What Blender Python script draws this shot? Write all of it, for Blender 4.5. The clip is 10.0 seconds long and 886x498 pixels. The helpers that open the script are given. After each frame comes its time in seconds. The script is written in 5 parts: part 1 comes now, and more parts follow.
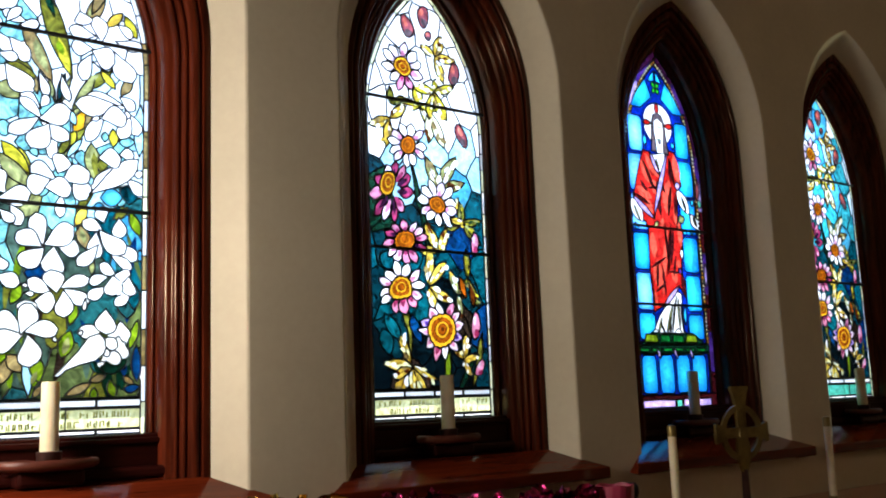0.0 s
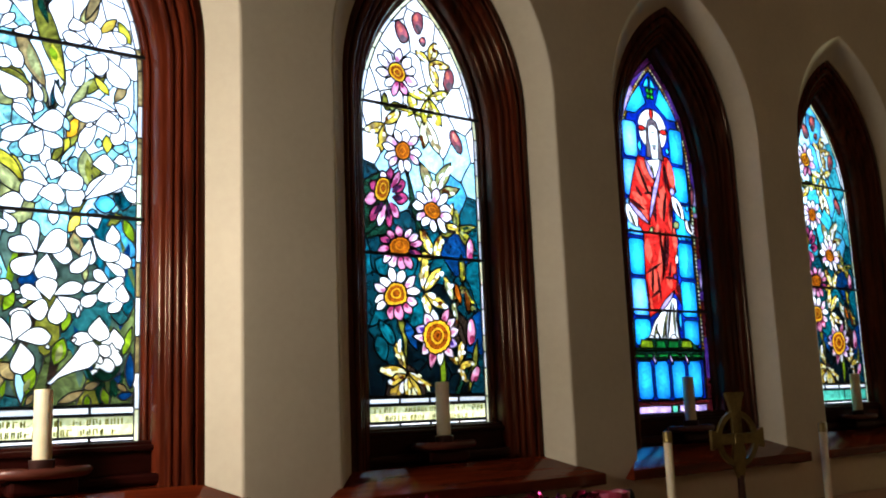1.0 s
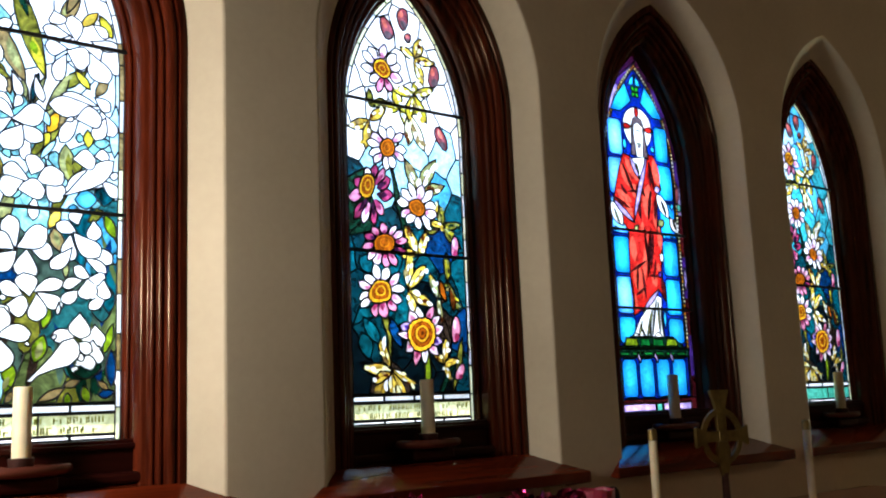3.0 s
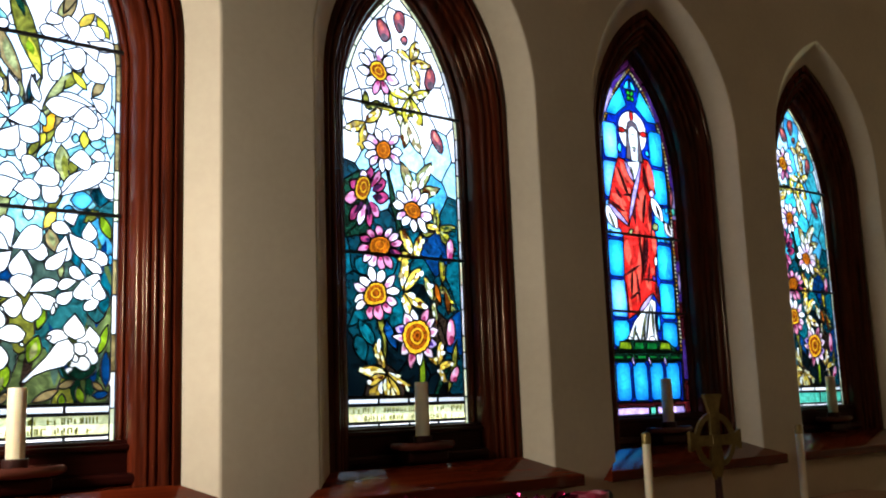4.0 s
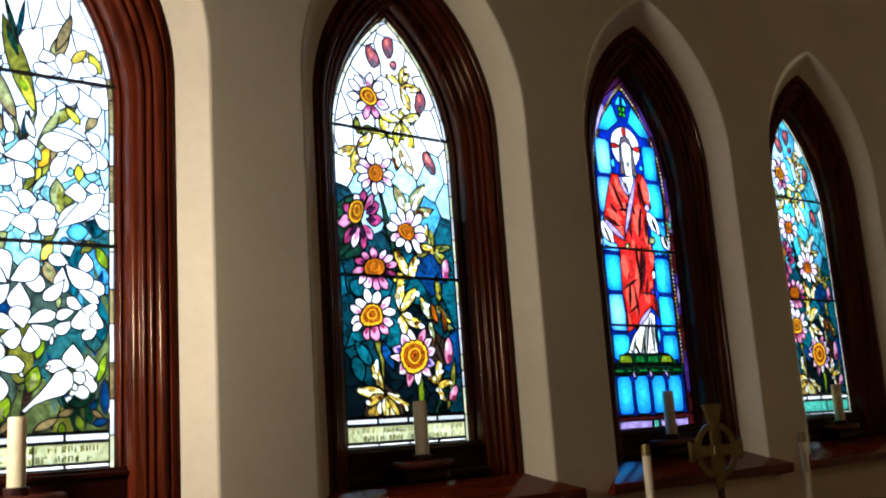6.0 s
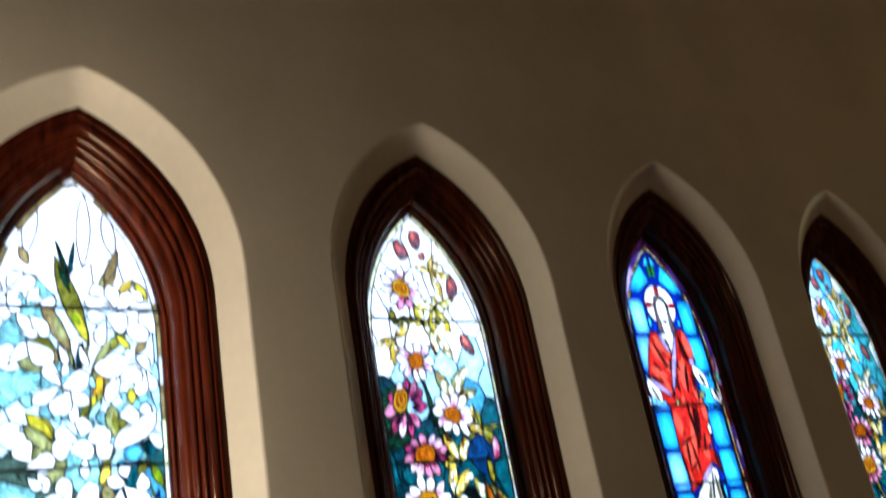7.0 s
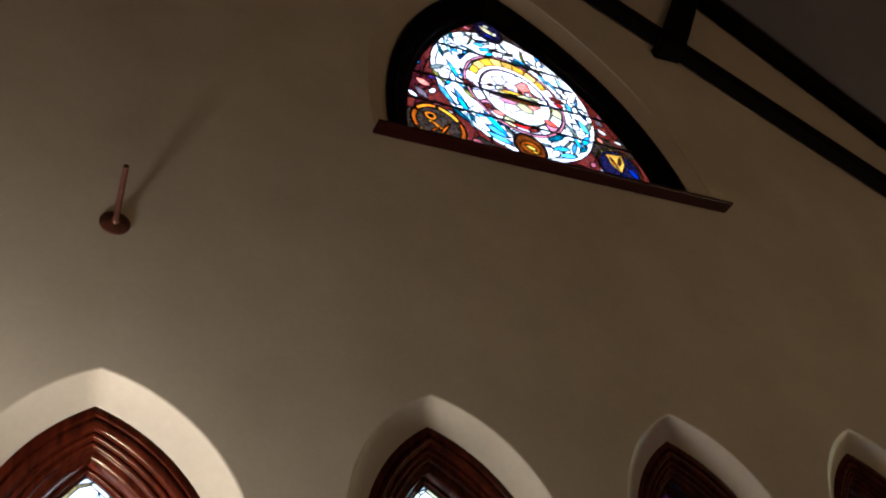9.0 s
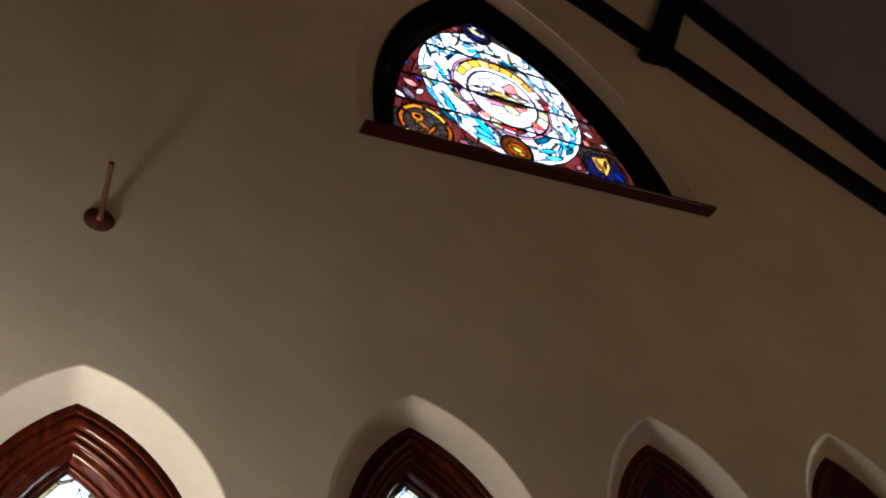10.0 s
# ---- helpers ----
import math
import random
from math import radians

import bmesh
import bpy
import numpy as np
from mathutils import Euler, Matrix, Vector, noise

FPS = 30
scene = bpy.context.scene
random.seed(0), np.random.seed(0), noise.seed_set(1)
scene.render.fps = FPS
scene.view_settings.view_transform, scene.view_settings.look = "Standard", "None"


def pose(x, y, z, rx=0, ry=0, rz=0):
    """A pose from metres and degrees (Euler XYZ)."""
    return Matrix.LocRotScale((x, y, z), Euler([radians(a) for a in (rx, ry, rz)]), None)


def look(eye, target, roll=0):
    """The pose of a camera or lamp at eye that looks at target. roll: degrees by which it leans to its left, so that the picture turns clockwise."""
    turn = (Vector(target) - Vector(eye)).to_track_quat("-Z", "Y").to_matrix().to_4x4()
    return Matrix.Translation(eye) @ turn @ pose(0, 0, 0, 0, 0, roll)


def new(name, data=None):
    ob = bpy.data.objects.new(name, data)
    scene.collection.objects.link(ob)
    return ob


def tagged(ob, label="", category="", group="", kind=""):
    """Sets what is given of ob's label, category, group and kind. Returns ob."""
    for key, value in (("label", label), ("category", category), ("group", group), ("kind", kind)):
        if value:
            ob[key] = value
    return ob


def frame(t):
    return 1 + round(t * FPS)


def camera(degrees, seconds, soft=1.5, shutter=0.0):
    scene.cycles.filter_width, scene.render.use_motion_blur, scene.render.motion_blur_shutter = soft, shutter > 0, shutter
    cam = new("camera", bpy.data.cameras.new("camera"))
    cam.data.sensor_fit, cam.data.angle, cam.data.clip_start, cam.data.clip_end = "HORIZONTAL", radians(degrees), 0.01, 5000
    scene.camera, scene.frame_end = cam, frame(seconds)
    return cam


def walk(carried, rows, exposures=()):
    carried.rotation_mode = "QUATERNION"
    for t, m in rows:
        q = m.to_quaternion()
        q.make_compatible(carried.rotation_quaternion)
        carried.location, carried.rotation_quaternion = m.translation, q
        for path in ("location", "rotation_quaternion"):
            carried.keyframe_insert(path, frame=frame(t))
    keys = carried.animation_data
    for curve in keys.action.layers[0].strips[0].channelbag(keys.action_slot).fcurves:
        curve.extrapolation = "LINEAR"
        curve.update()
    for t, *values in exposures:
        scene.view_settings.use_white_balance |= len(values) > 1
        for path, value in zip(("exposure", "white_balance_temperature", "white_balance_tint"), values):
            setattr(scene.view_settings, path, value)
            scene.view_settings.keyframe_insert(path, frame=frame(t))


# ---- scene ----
cam = camera(49.45, 10.0, soft=2.0, shutter=0.5)
# seconds, x, y, z, degrees to the right of the wall's normal, degrees up, roll
ROWS = [
    (0, -0.806, -2.844, 1.548, 37.04, 9.12, -2.18),
    (0.5, -0.802, -2.838, 1.554, 37.30, 9.35, -2.17),
    (1, -0.802, -2.837, 1.552, 37.37, 9.43, -2.31),
    (1.5, -0.801, -2.834, 1.546, 37.57, 9.54, -2.72),
    (2, -0.792, -2.829, 1.546, 37.56, 9.50, -2.81),
    (2.5, -0.788, -2.823, 1.544, 37.89, 9.40, -2.66),
    (4, -0.802, -2.817, 1.549, 38.75, 9.46, -2.09),
    (4.5, -0.802, -2.809, 1.553, 38.73, 9.38, -2.19),
    (5, -0.787, -2.831, 1.544, 38.29, 9.58, -2.57),
    (6.3, -0.760, -2.933, 1.493, 37.37, 12.75, -5.34),
    (6.5, -0.762, -2.956, 1.476, 36.47, 15.00, -7.06),
    (6.9, -0.758, -3.006, 1.459, 35.96, 20.42, -10.27),
    (7, -0.758, -3.023, 1.455, 35.95, 22.42, -10.68),
    (7.3, -0.750, -3.061, 1.448, 36.02, 26.51, -11.67),
    (7.5, -0.751, -3.091, 1.429, 35.11, 29.92, -12.26),
    (7.8, -0.742, -3.118, 1.412, 38.28, 33.72, -14.66),
    (8, -0.736, -3.131, 1.406, 38.32, 35.86, -15.66),
    (8.5, -0.737, -3.148, 1.406, 38.21, 37.93, -16.22),
    (9, -0.737, -3.152, 1.409, 38.32, 38.00, -16.40),
    (9.5, -0.734, -3.164, 1.407, 38.73, 38.16, -16.58),
    (10, -0.737, -3.178, 1.403, 39.22, 37.71, -16.17),
]


def aim(x, y, z, right, up, roll):
    a, b = radians(right), radians(up)
    way = Vector((math.sin(a) * math.cos(b), math.cos(a) * math.cos(b), math.sin(b)))
    return look((x, y, z), Vector((x, y, z)) + way, roll)


walk(cam, [(t, aim(*row)) for t, *row in ROWS], exposures=[(0.0, 3.32, 6500, 10), (6.3, 3.32, 6500, 10), (7.0, 3.20, 6500, 10), (7.6, 3.66, 6200, 11), (10.0, 3.72, 5850, 13)])

# ---- world and lights ----
world = bpy.data.worlds.new("sky")
scene.world = world
world.use_nodes = True
wt = world.node_tree
sky = wt.nodes.new("ShaderNodeTexSky")
sky.sky_type, sky.sun_disc = "NISHITA", False
sky.air_density, sky.dust_density, sky.ozone_density = 1.0, 5.0, 0.5
sky.sun_elevation, sky.sun_rotation = radians(42), radians(200)
wt.links.new(sky.outputs[0], wt.nodes["Background"].inputs[0])
wt.nodes["Background"].inputs[1].default_value = 0.15

sun = new("sun", bpy.data.lights.new("sun", "SUN"))
sun.data.energy, sun.data.angle, sun.data.color = 1.5, radians(10), (1, 0.95, 0.88)
sun.matrix_world = look((0, 0, 30), (-4, 10, 20))

# the warm chancel lamp, beside the lily window
lamp = new("chancel_lamp", bpy.data.lights.new("chancel_lamp", "POINT"))
lamp.data.energy, lamp.data.color, lamp.data.shadow_soft_size = 15.8, (1, 0.945, 0.885), 0.17
lamp.location = (-1.12, -0.315, 2.12)
lamp2 = new("chancel_lamp", bpy.data.lights.new("chancel_lamp", "POINT"))
lamp2.data.energy, lamp2.data.color, lamp2.data.shadow_soft_size = 7.5, (0.97, 1, 0.72), 0.06
lamp2.location = (6.9, -0.09, 2.0)

# an unseen fill light behind the camera, added to brighten the upper wall
fill_lamp = new("fill_light", bpy.data.lights.new("fill_light", "POINT"))
fill_lamp.data.energy, fill_lamp.data.color, fill_lamp.data.shadow_soft_size = 3.9, (1, 0.70, 0.47), 1.0
fill_lamp.location = (5.6, -5.2, 4.7)


# ---- materials ----
def material(name):
    m = bpy.data.materials.new(name)
    m.use_nodes = True
    t = m.node_tree
    t.nodes.clear()
    out = t.nodes.new("ShaderNodeOutputMaterial")
    return m, t, out


def nd(t, kind, **sockets):
    n = t.nodes.new(kind)
    for k, v in sockets.items():
        n.inputs[k.replace("_", " ")].default_value = v
    return n


def ramp(t, fac, *stops):
    r = t.nodes.new("ShaderNodeValToRGB")
    while len(r.color_ramp.elements) < len(stops):
        r.color_ramp.elements.new(0.5)
    for e, (p, c) in zip(r.color_ramp.elements, stops):
        e.position, e.color = p, (*c, 1)
    t.links.new(fac, r.inputs[0])
    return r.outputs[0]


def surface(name, dark, light, scale=8.0, stretch=(1, 1, 1), rough=(0.5, 0.7), bump=0.1, fine=120.0, metal=0.0, coat=0.0, gloss=0.5, grain=0.25, tint=(1, 1, 1)):
    """A Principled surface whose colour and gloss vary at two scales, with a fine relief."""
    m, t, out = material(name)
    co = t.nodes.new("ShaderNodeTexCoord")
    mp = nd(t, "ShaderNodeMapping", Scale=stretch)
    t.links.new(co.outputs["Object"], mp.inputs[0])
    big = nd(t, "ShaderNodeTexNoise", Scale=scale, Detail=6.0, Roughness=0.6)
    small = nd(t, "ShaderNodeTexNoise", Scale=fine, Detail=4.0)
    for n in (big, small):
        t.links.new(mp.outputs[0], n.inputs["Vector"])
    col = ramp(t, big.outputs[0], (0.3, dark), (0.7, light))
    mix = nd(t, "ShaderNodeMix")
    mix.data_type, mix.blend_type = "RGBA", "OVERLAY"
    mix.inputs[0].default_value = grain
    t.links.new(col, mix.inputs[6])
    t.links.new(small.outputs[0], mix.inputs[7])
    b = nd(t, "ShaderNodeBsdfPrincipled", Metallic=metal, Coat_Weight=coat, Coat_Roughness=0.09, Specular_IOR_Level=gloss)
    t.links.new(mix.outputs[2], b.inputs["Base Color"])
    b.inputs["Specular Tint"].default_value = (*tint, 1)
    r = t.nodes.new("ShaderNodeMapRange")
    r.inputs[3].default_value, r.inputs[4].default_value = rough
    t.links.new(big.outputs[0], r.inputs[0])
    t.links.new(r.outputs[0], b.inputs["Roughness"])
    bp = nd(t, "ShaderNodeBump", Strength=bump, Distance=0.004)
    t.links.new(small.outputs[0], bp.inputs["Height"])
    t.links.new(bp.outputs[0], b.inputs["Normal"])
    t.links.new(b.outputs[0], out.inputs[0])
    return m


PLASTER = surface("plaster", (0.54, 0.448, 0.308), (0.66, 0.553, 0.388), 1.3, (1, 1, 1), (0.75, 0.9), 0.16, 34, gloss=0.25, grain=0.08)
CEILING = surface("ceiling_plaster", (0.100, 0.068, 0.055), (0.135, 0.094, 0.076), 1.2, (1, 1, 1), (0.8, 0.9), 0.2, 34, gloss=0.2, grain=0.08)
MAHOGANY = surface("mahogany", (0.020, 0.0028, 0.0014), (0.105, 0.0155, 0.0050), 5, (6, 6, 0.5), (0.15, 0.25), 0.03, 50, gloss=0.23, tint=(1, 0.72, 0.46))
# mahogany darkened in its colour to stand in for the shadow on the rails
SHADEWOOD = surface("shadow_mahogany", (0.012, 0.0016, 0.0014), (0.034, 0.0050, 0.0036), 5, (0.5, 6, 6), (0.3, 0.45), 0.1, 50, gloss=0.18, tint=(1, 0.6, 0.4))
SILLWOOD = surface("sill_mahogany", (0.060, 0.0070, 0.0020), (0.155, 0.020, 0.0046), 5, (0.5, 6, 6), (0.09, 0.14), 0.01, 50, gloss=0.28)
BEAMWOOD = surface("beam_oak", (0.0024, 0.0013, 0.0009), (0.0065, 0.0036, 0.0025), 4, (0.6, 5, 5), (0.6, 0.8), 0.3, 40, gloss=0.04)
DARKWOOD = surface("dark_mahogany", (0.050, 0.011, 0.006), (0.13, 0.032, 0.017), 5, (0.5, 6, 6), (0.3, 0.45), 0.15, 50, gloss=0.4)
FLOORWOOD = surface("floor_oak", (0.035, 0.016, 0.010), (0.07, 0.035, 0.02), 3, (0.4, 4, 1), (0.3, 0.5), 0.2, 40)
# ledge wood lightened in colour to carry the gleam on its polish
GLEAMWOOD = surface("gleam_mahogany", (0.22, 0.075, 0.042), (0.36, 0.135, 0.08), 5, (0.5, 6, 6), (0.12, 0.22), 0.03, 50, gloss=0.45)
LEAD = surface("lead", (0.012, 0.012, 0.014), (0.03, 0.03, 0.033), 20, (1, 1, 1), (0.5, 0.7), 0.2, 200, metal=0.6)
IRON = surface("iron", (0.008, 0.007, 0.007), (0.02, 0.018, 0.017), 20, (1, 1, 1), (0.5, 0.7), 0.2, 200, metal=0.5)
BRASS = surface("aged_brass", (0.13, 0.085, 0.022), (0.31, 0.215, 0.066), 18, (1, 1, 1), (0.34, 0.5), 0.15, 150, metal=0.7)
COPPER = surface("dull_copper", (0.06, 0.016, 0.007), (0.13, 0.042, 0.018), 18, (1, 1, 1), (0.4, 0.55), 0.15, 150, metal=0.4)
DARKMETAL = surface("dark_bronze", (0.045, 0.018, 0.014), (0.10, 0.042, 0.032), 18, (1, 1, 1), (0.35, 0.5), 0.15, 150, metal=0.7)
LINEN = surface("linen", (0.62, 0.58, 0.50), (0.70, 0.66, 0.58), 6, (1, 1, 1), (0.8, 0.95), 0.3, 400)
WICK = surface("wick", (0.02, 0.018, 0.015), (0.05, 0.04, 0.03), 40, (1, 1, 1), (0.8, 0.9), 0.2, 300)


def waxy(name, col):
    m, t, out = material(name)
    co = t.nodes.new("ShaderNodeTexCoord")
    n = nd(t, "ShaderNodeTexNoise", Scale=22.0, Detail=5.0)
    t.links.new(co.outputs["Object"], n.inputs["Vector"])
    c = ramp(t, n.outputs[0], (0.3, tuple(0.86 * v for v in col)), (0.7, col))
    b = nd(t, "ShaderNodeBsdfPrincipled", Roughness=0.45, Subsurface_Weight=0.25, Subsurface_Scale=0.02)
    b.inputs["Subsurface Radius"].default_value = (1.0, 0.6, 0.3)
    t.links.new(c, b.inputs["Base Color"])
    bp = nd(t, "ShaderNodeBump", Strength=0.15, Distance=0.003)
    t.links.new(n.outputs[0], bp.inputs["Height"])
    t.links.new(bp.outputs[0], b.inputs["Normal"])
    t.links.new(b.outputs[0], out.inputs[0])
    return m


WAX = waxy("ivory_wax", (0.80, 0.66, 0.42))


def foil(name, dark, light):
    m, t, out = material(name)
    co = t.nodes.new("ShaderNodeTexCoord")
    n = nd(t, "ShaderNodeTexVoronoi", Scale=26.0)
    t.links.new(co.outputs["Object"], n.inputs["Vector"])
    c = ramp(t, n.outputs[0], (0.1, dark), (0.8, light))
    b = nd(t, "ShaderNodeBsdfPrincipled", Roughness=0.14, Metallic=1.0)
    t.links.new(c, b.inputs["Base Color"])
    bp = nd(t, "ShaderNodeBump", Strength=0.8, Distance=0.01)
    t.links.new(n.outputs[0], bp.inputs["Height"])
    t.links.new(bp.outputs[0], b.inputs["Normal"])
    t.links.new(b.outputs[0], out.inputs[0])
    return m


# pink foil: dark reflections and bright glints put into the cell colours
PINKFOIL = foil("pink_foil", (0.03, 0.002, 0.010), (0.70, 0.06, 0.25))
ROSEPAPER = waxy("rose_paper", (0.34, 0.022, 0.06))
GOLDFOIL = foil("gold_foil", (0.5, 0.25, 0.03), (0.9, 0.55, 0.1))

GLASS = {}


def glass(name, col, streak=0.5, clear=0.3, matting_glow=0.45, rim=None, start=0.75):
    """Stained glass: opalescent sheet that lets the sky through, part scattered and part straight, streaked at two
    scales, with the thin dark paint that is fired along the edges of a piece, with rim and start a painted hot spot,
    and a faint gloss."""
    m, t, out = material(name + "_glass")
    co = t.nodes.new("ShaderNodeTexCoord")
    info = t.nodes.new("ShaderNodeObjectInfo")
    shift = t.nodes.new("ShaderNodeVectorMath")
    shift.operation = "ADD"
    t.links.new(co.outputs["Object"], shift.inputs[0])
    t.links.new(info.outputs["Location"], shift.inputs[1])
    n = nd(t, "ShaderNodeTexNoise", Scale=15.0, Detail=6.0, Distortion=2.6)
    f = nd(t, "ShaderNodeTexNoise", Scale=90.0, Detail=3.0)
    for q in (n, f):
        t.links.new(shift.outputs[0], q.inputs["Vector"])
    c = ramp(t, n.outputs[0], (0.3, tuple(v * (1 - streak) for v in col)), (0.46, col), (0.60, tuple(min(0.96, v * (1 + 0.9 * streak)) for v in col)), (0.74, tuple(min(0.96, v * (1 + 2.6 * streak)) for v in col)))
    rng = t.nodes.new("ShaderNodeMapRange")
    rng.inputs[3].default_value, rng.inputs[4].default_value = 0.75, 1.15
    t.links.new(info.outputs["Random"], rng.inputs[0])
    hsv = t.nodes.new("ShaderNodeHueSaturation")
    t.links.new(rng.outputs[0], hsv.inputs["Value"])
    t.links.new(c, hsv.inputs["Color"])
    # edge paint, and the fall-off of a painted hot spot: denser farther from the middle
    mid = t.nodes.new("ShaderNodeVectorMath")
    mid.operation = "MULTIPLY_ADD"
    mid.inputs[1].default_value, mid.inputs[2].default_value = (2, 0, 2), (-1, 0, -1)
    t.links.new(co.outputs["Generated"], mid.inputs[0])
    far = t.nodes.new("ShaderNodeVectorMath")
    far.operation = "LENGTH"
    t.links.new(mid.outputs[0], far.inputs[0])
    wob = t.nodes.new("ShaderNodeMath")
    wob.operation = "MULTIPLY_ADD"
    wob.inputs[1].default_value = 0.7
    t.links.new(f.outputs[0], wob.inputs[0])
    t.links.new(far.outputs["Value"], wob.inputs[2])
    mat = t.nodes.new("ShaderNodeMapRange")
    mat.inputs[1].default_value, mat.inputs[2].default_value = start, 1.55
    mat.inputs[3].default_value, mat.inputs[4].default_value = 0.0, matting_glow
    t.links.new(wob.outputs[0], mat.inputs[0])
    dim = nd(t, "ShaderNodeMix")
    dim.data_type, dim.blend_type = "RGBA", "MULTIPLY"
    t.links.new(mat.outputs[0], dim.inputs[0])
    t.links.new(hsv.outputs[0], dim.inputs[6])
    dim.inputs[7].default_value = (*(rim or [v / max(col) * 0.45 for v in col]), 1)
    a, b, g = nd(t, "ShaderNodeBsdfTranslucent"), nd(t, "ShaderNodeBsdfTransparent"), nd(t, "ShaderNodeBsdfGlossy", Roughness=0.12)
    bp = nd(t, "ShaderNodeBump", Strength=0.3, Distance=0.003)
    t.links.new(f.outputs[0], bp.inputs["Height"])
    t.links.new(bp.outputs[0], g.inputs["Normal"])
    for q in (a, b):
        t.links.new(dim.outputs[2], q.inputs[0])
    mx, my = nd(t, "ShaderNodeMixShader", Fac=clear), nd(t, "ShaderNodeMixShader", Fac=0.02)
    t.links.new(a.outputs[0], mx.inputs[1])
    t.links.new(b.outputs[0], mx.inputs[2])
    t.links.new(mx.outputs[0], my.inputs[1])
    t.links.new(g.outputs[0], my.inputs[2])
    t.links.new(my.outputs[0], out.inputs[0])
    GLASS[name] = m


PALE_AND_BLUE = (
    ("white", (0.902, 0.902, 0.873), 0.1, 0.12),
    ("cream", (0.92, 0.9, 0.52), 0.15, 0.15),
    ("parchment", (0.80, 0.80, 0.40), 0.35, 0.5),
    ("pale_blue", (0.336, 0.624, 0.72), 0.3, 0.2),
    ("sky_blue", (0.0464, 0.261, 0.394), 0.5, 0.4),
    ("teal", (0.00058, 0.0493, 0.0638), 0.85, 0.5),
    ("deep_teal", (0.000464, 0.0209, 0.029), 0.85, 0.5),
    ("ocean", (0.00058, 0.0232, 0.0812), 0.85, 0.5),
    ("bottle", (0.00174, 0.0197, 0.0104), 0.85, 0.5),
    ("night", (0.000464, 0.00348, 0.00522), 0.9, 0.5),
    ("pink", (0.55, 0.19, 0.3), 0.4, 0.6),
    ("blush", (0.731, 0.561, 0.663), 0.25, 0.4),
    ("magenta", (0.25, 0.026, 0.085), 0.55, 0.6),
    ("rose", (0.23, 0.055, 0.068), 0.5, 0.6),
    ("orange", (0.56, 0.152, 0.0048), 0.4, 0.5),
)
WARM = (
    ("amber", (0.244, 0.0493, 0.00174), 0.5, 0.6),
    ("brown", (0.0638, 0.0145, 0.00174), 0.6, 0.5),
    ("saffron", (0.731, 0.357, 0.017), 0.35, 0.5),
    ("gold", (0.525, 0.36, 0.045), 0.6, 0.6),
    ("lemon", (0.462, 0.392, 0.028), 0.55, 0.6),
    ("olive", (0.115, 0.110, 0.014), 0.7, 0.5),
    ("leaf", (0.12, 0.185, 0.006), 0.7, 0.5),
    ("sage", (0.22, 0.22, 0.0812), 0.6, 0.5),
    ("tan", (0.21, 0.148, 0.058), 0.6, 0.5),
    ("cobalt", (0.00116, 0.0128, 0.174), 0.6, 0.5),
    ("scarlet", (0.465, 0.0135, 0.0105), 0.55, 0.6),
    ("vermilion", (0.6, 0.0638, 0.0375), 0.45, 0.6),
    ("violet", (0.0522, 0.0174, 0.139), 0.7, 0.6),
    ("lilac", (0.39, 0.27, 0.525), 0.45, 0.5),
)
JEWEL = (
    ("emerald", (0.00232, 0.0986, 0.0174), 0.6, 0.5),
    ("clover", (0.010, 0.26, 0.012), 0.4, 0.3),
    ("jade", (0.064, 0.368, 0.256), 0.4, 0.4),
    ("umber", (0.0174, 0.0104, 0.00696), 0.7, 0.5),
    ("maroon", (0.0348, 0.00348, 0.00464), 0.7, 0.5),
    ("plum", (0.0232, 0.00348, 0.0203), 0.7, 0.5),
    ("aqua", (0.0232, 0.244, 0.29), 0.6, 0.4),
    ("sea_mist", (0.15, 0.36, 0.36), 0.7, 0.4),
    ("sky_light", (0.09, 0.522, 0.855), 0.3, 0.9),
    ("salmon", (0.66, 0.17, 0.115), 0.45, 0.5),
    ("rust", (0.27, 0.060, 0.003), 0.5, 0.5),
    ("ice", (0.62, 0.8, 0.86), 0.2, 0.15),
    ("navy", (0.005, 0.004, 0.018), 0.7, 0.5),
    ("apricot", (0.78, 0.4, 0.085), 0.35, 0.4),
    ("taupe", (0.085, 0.062, 0.07), 0.5, 0.4),
    ("garnet", (0.075, 0.010, 0.007), 0.6, 0.5),
    ("rust_red", (0.18, 0.030, 0.009), 0.6, 0.5),
    ("slate", (0.11, 0.13, 0.10), 0.5, 0.4),
    ("petal", (0.50, 0.17, 0.20), 0.3, 0.3),
    ("bone", (0.46, 0.42, 0.19), 0.3, 0.3),
    ("honey", (0.50, 0.27, 0.035), 0.4, 0.5),
    # lighter greens and teal for the lily window: glare haze mixed into the colour
    ("moss", (0.060, 0.078, 0.024), 0.8, 0.4),
    ("lagoon", (0.010, 0.070, 0.072), 0.8, 0.4),
    ("smoke_green", (0.036, 0.062, 0.046), 0.8, 0.4),
)
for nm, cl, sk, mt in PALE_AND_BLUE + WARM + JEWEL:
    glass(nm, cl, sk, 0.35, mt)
# azure panes: a hot spot of light painted in, pale middle and darker rim
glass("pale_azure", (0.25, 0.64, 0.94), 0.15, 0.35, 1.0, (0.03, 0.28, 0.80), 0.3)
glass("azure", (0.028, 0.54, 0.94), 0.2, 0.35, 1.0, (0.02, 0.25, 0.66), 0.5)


# ---- building helpers ----
def link(name, bm, mat, parent=None, label=""):
    me = bpy.data.meshes.new(name)
    bm.normal_update()
    bm.to_mesh(me)
    bm.free()
    me.materials.append(mat)
    ob = new(name, me)
    ob.parent = parent
    return tagged(ob, label)


def part(name, bm, mat, parent, label=""):
    return link(name, bm, mat, parent, label)


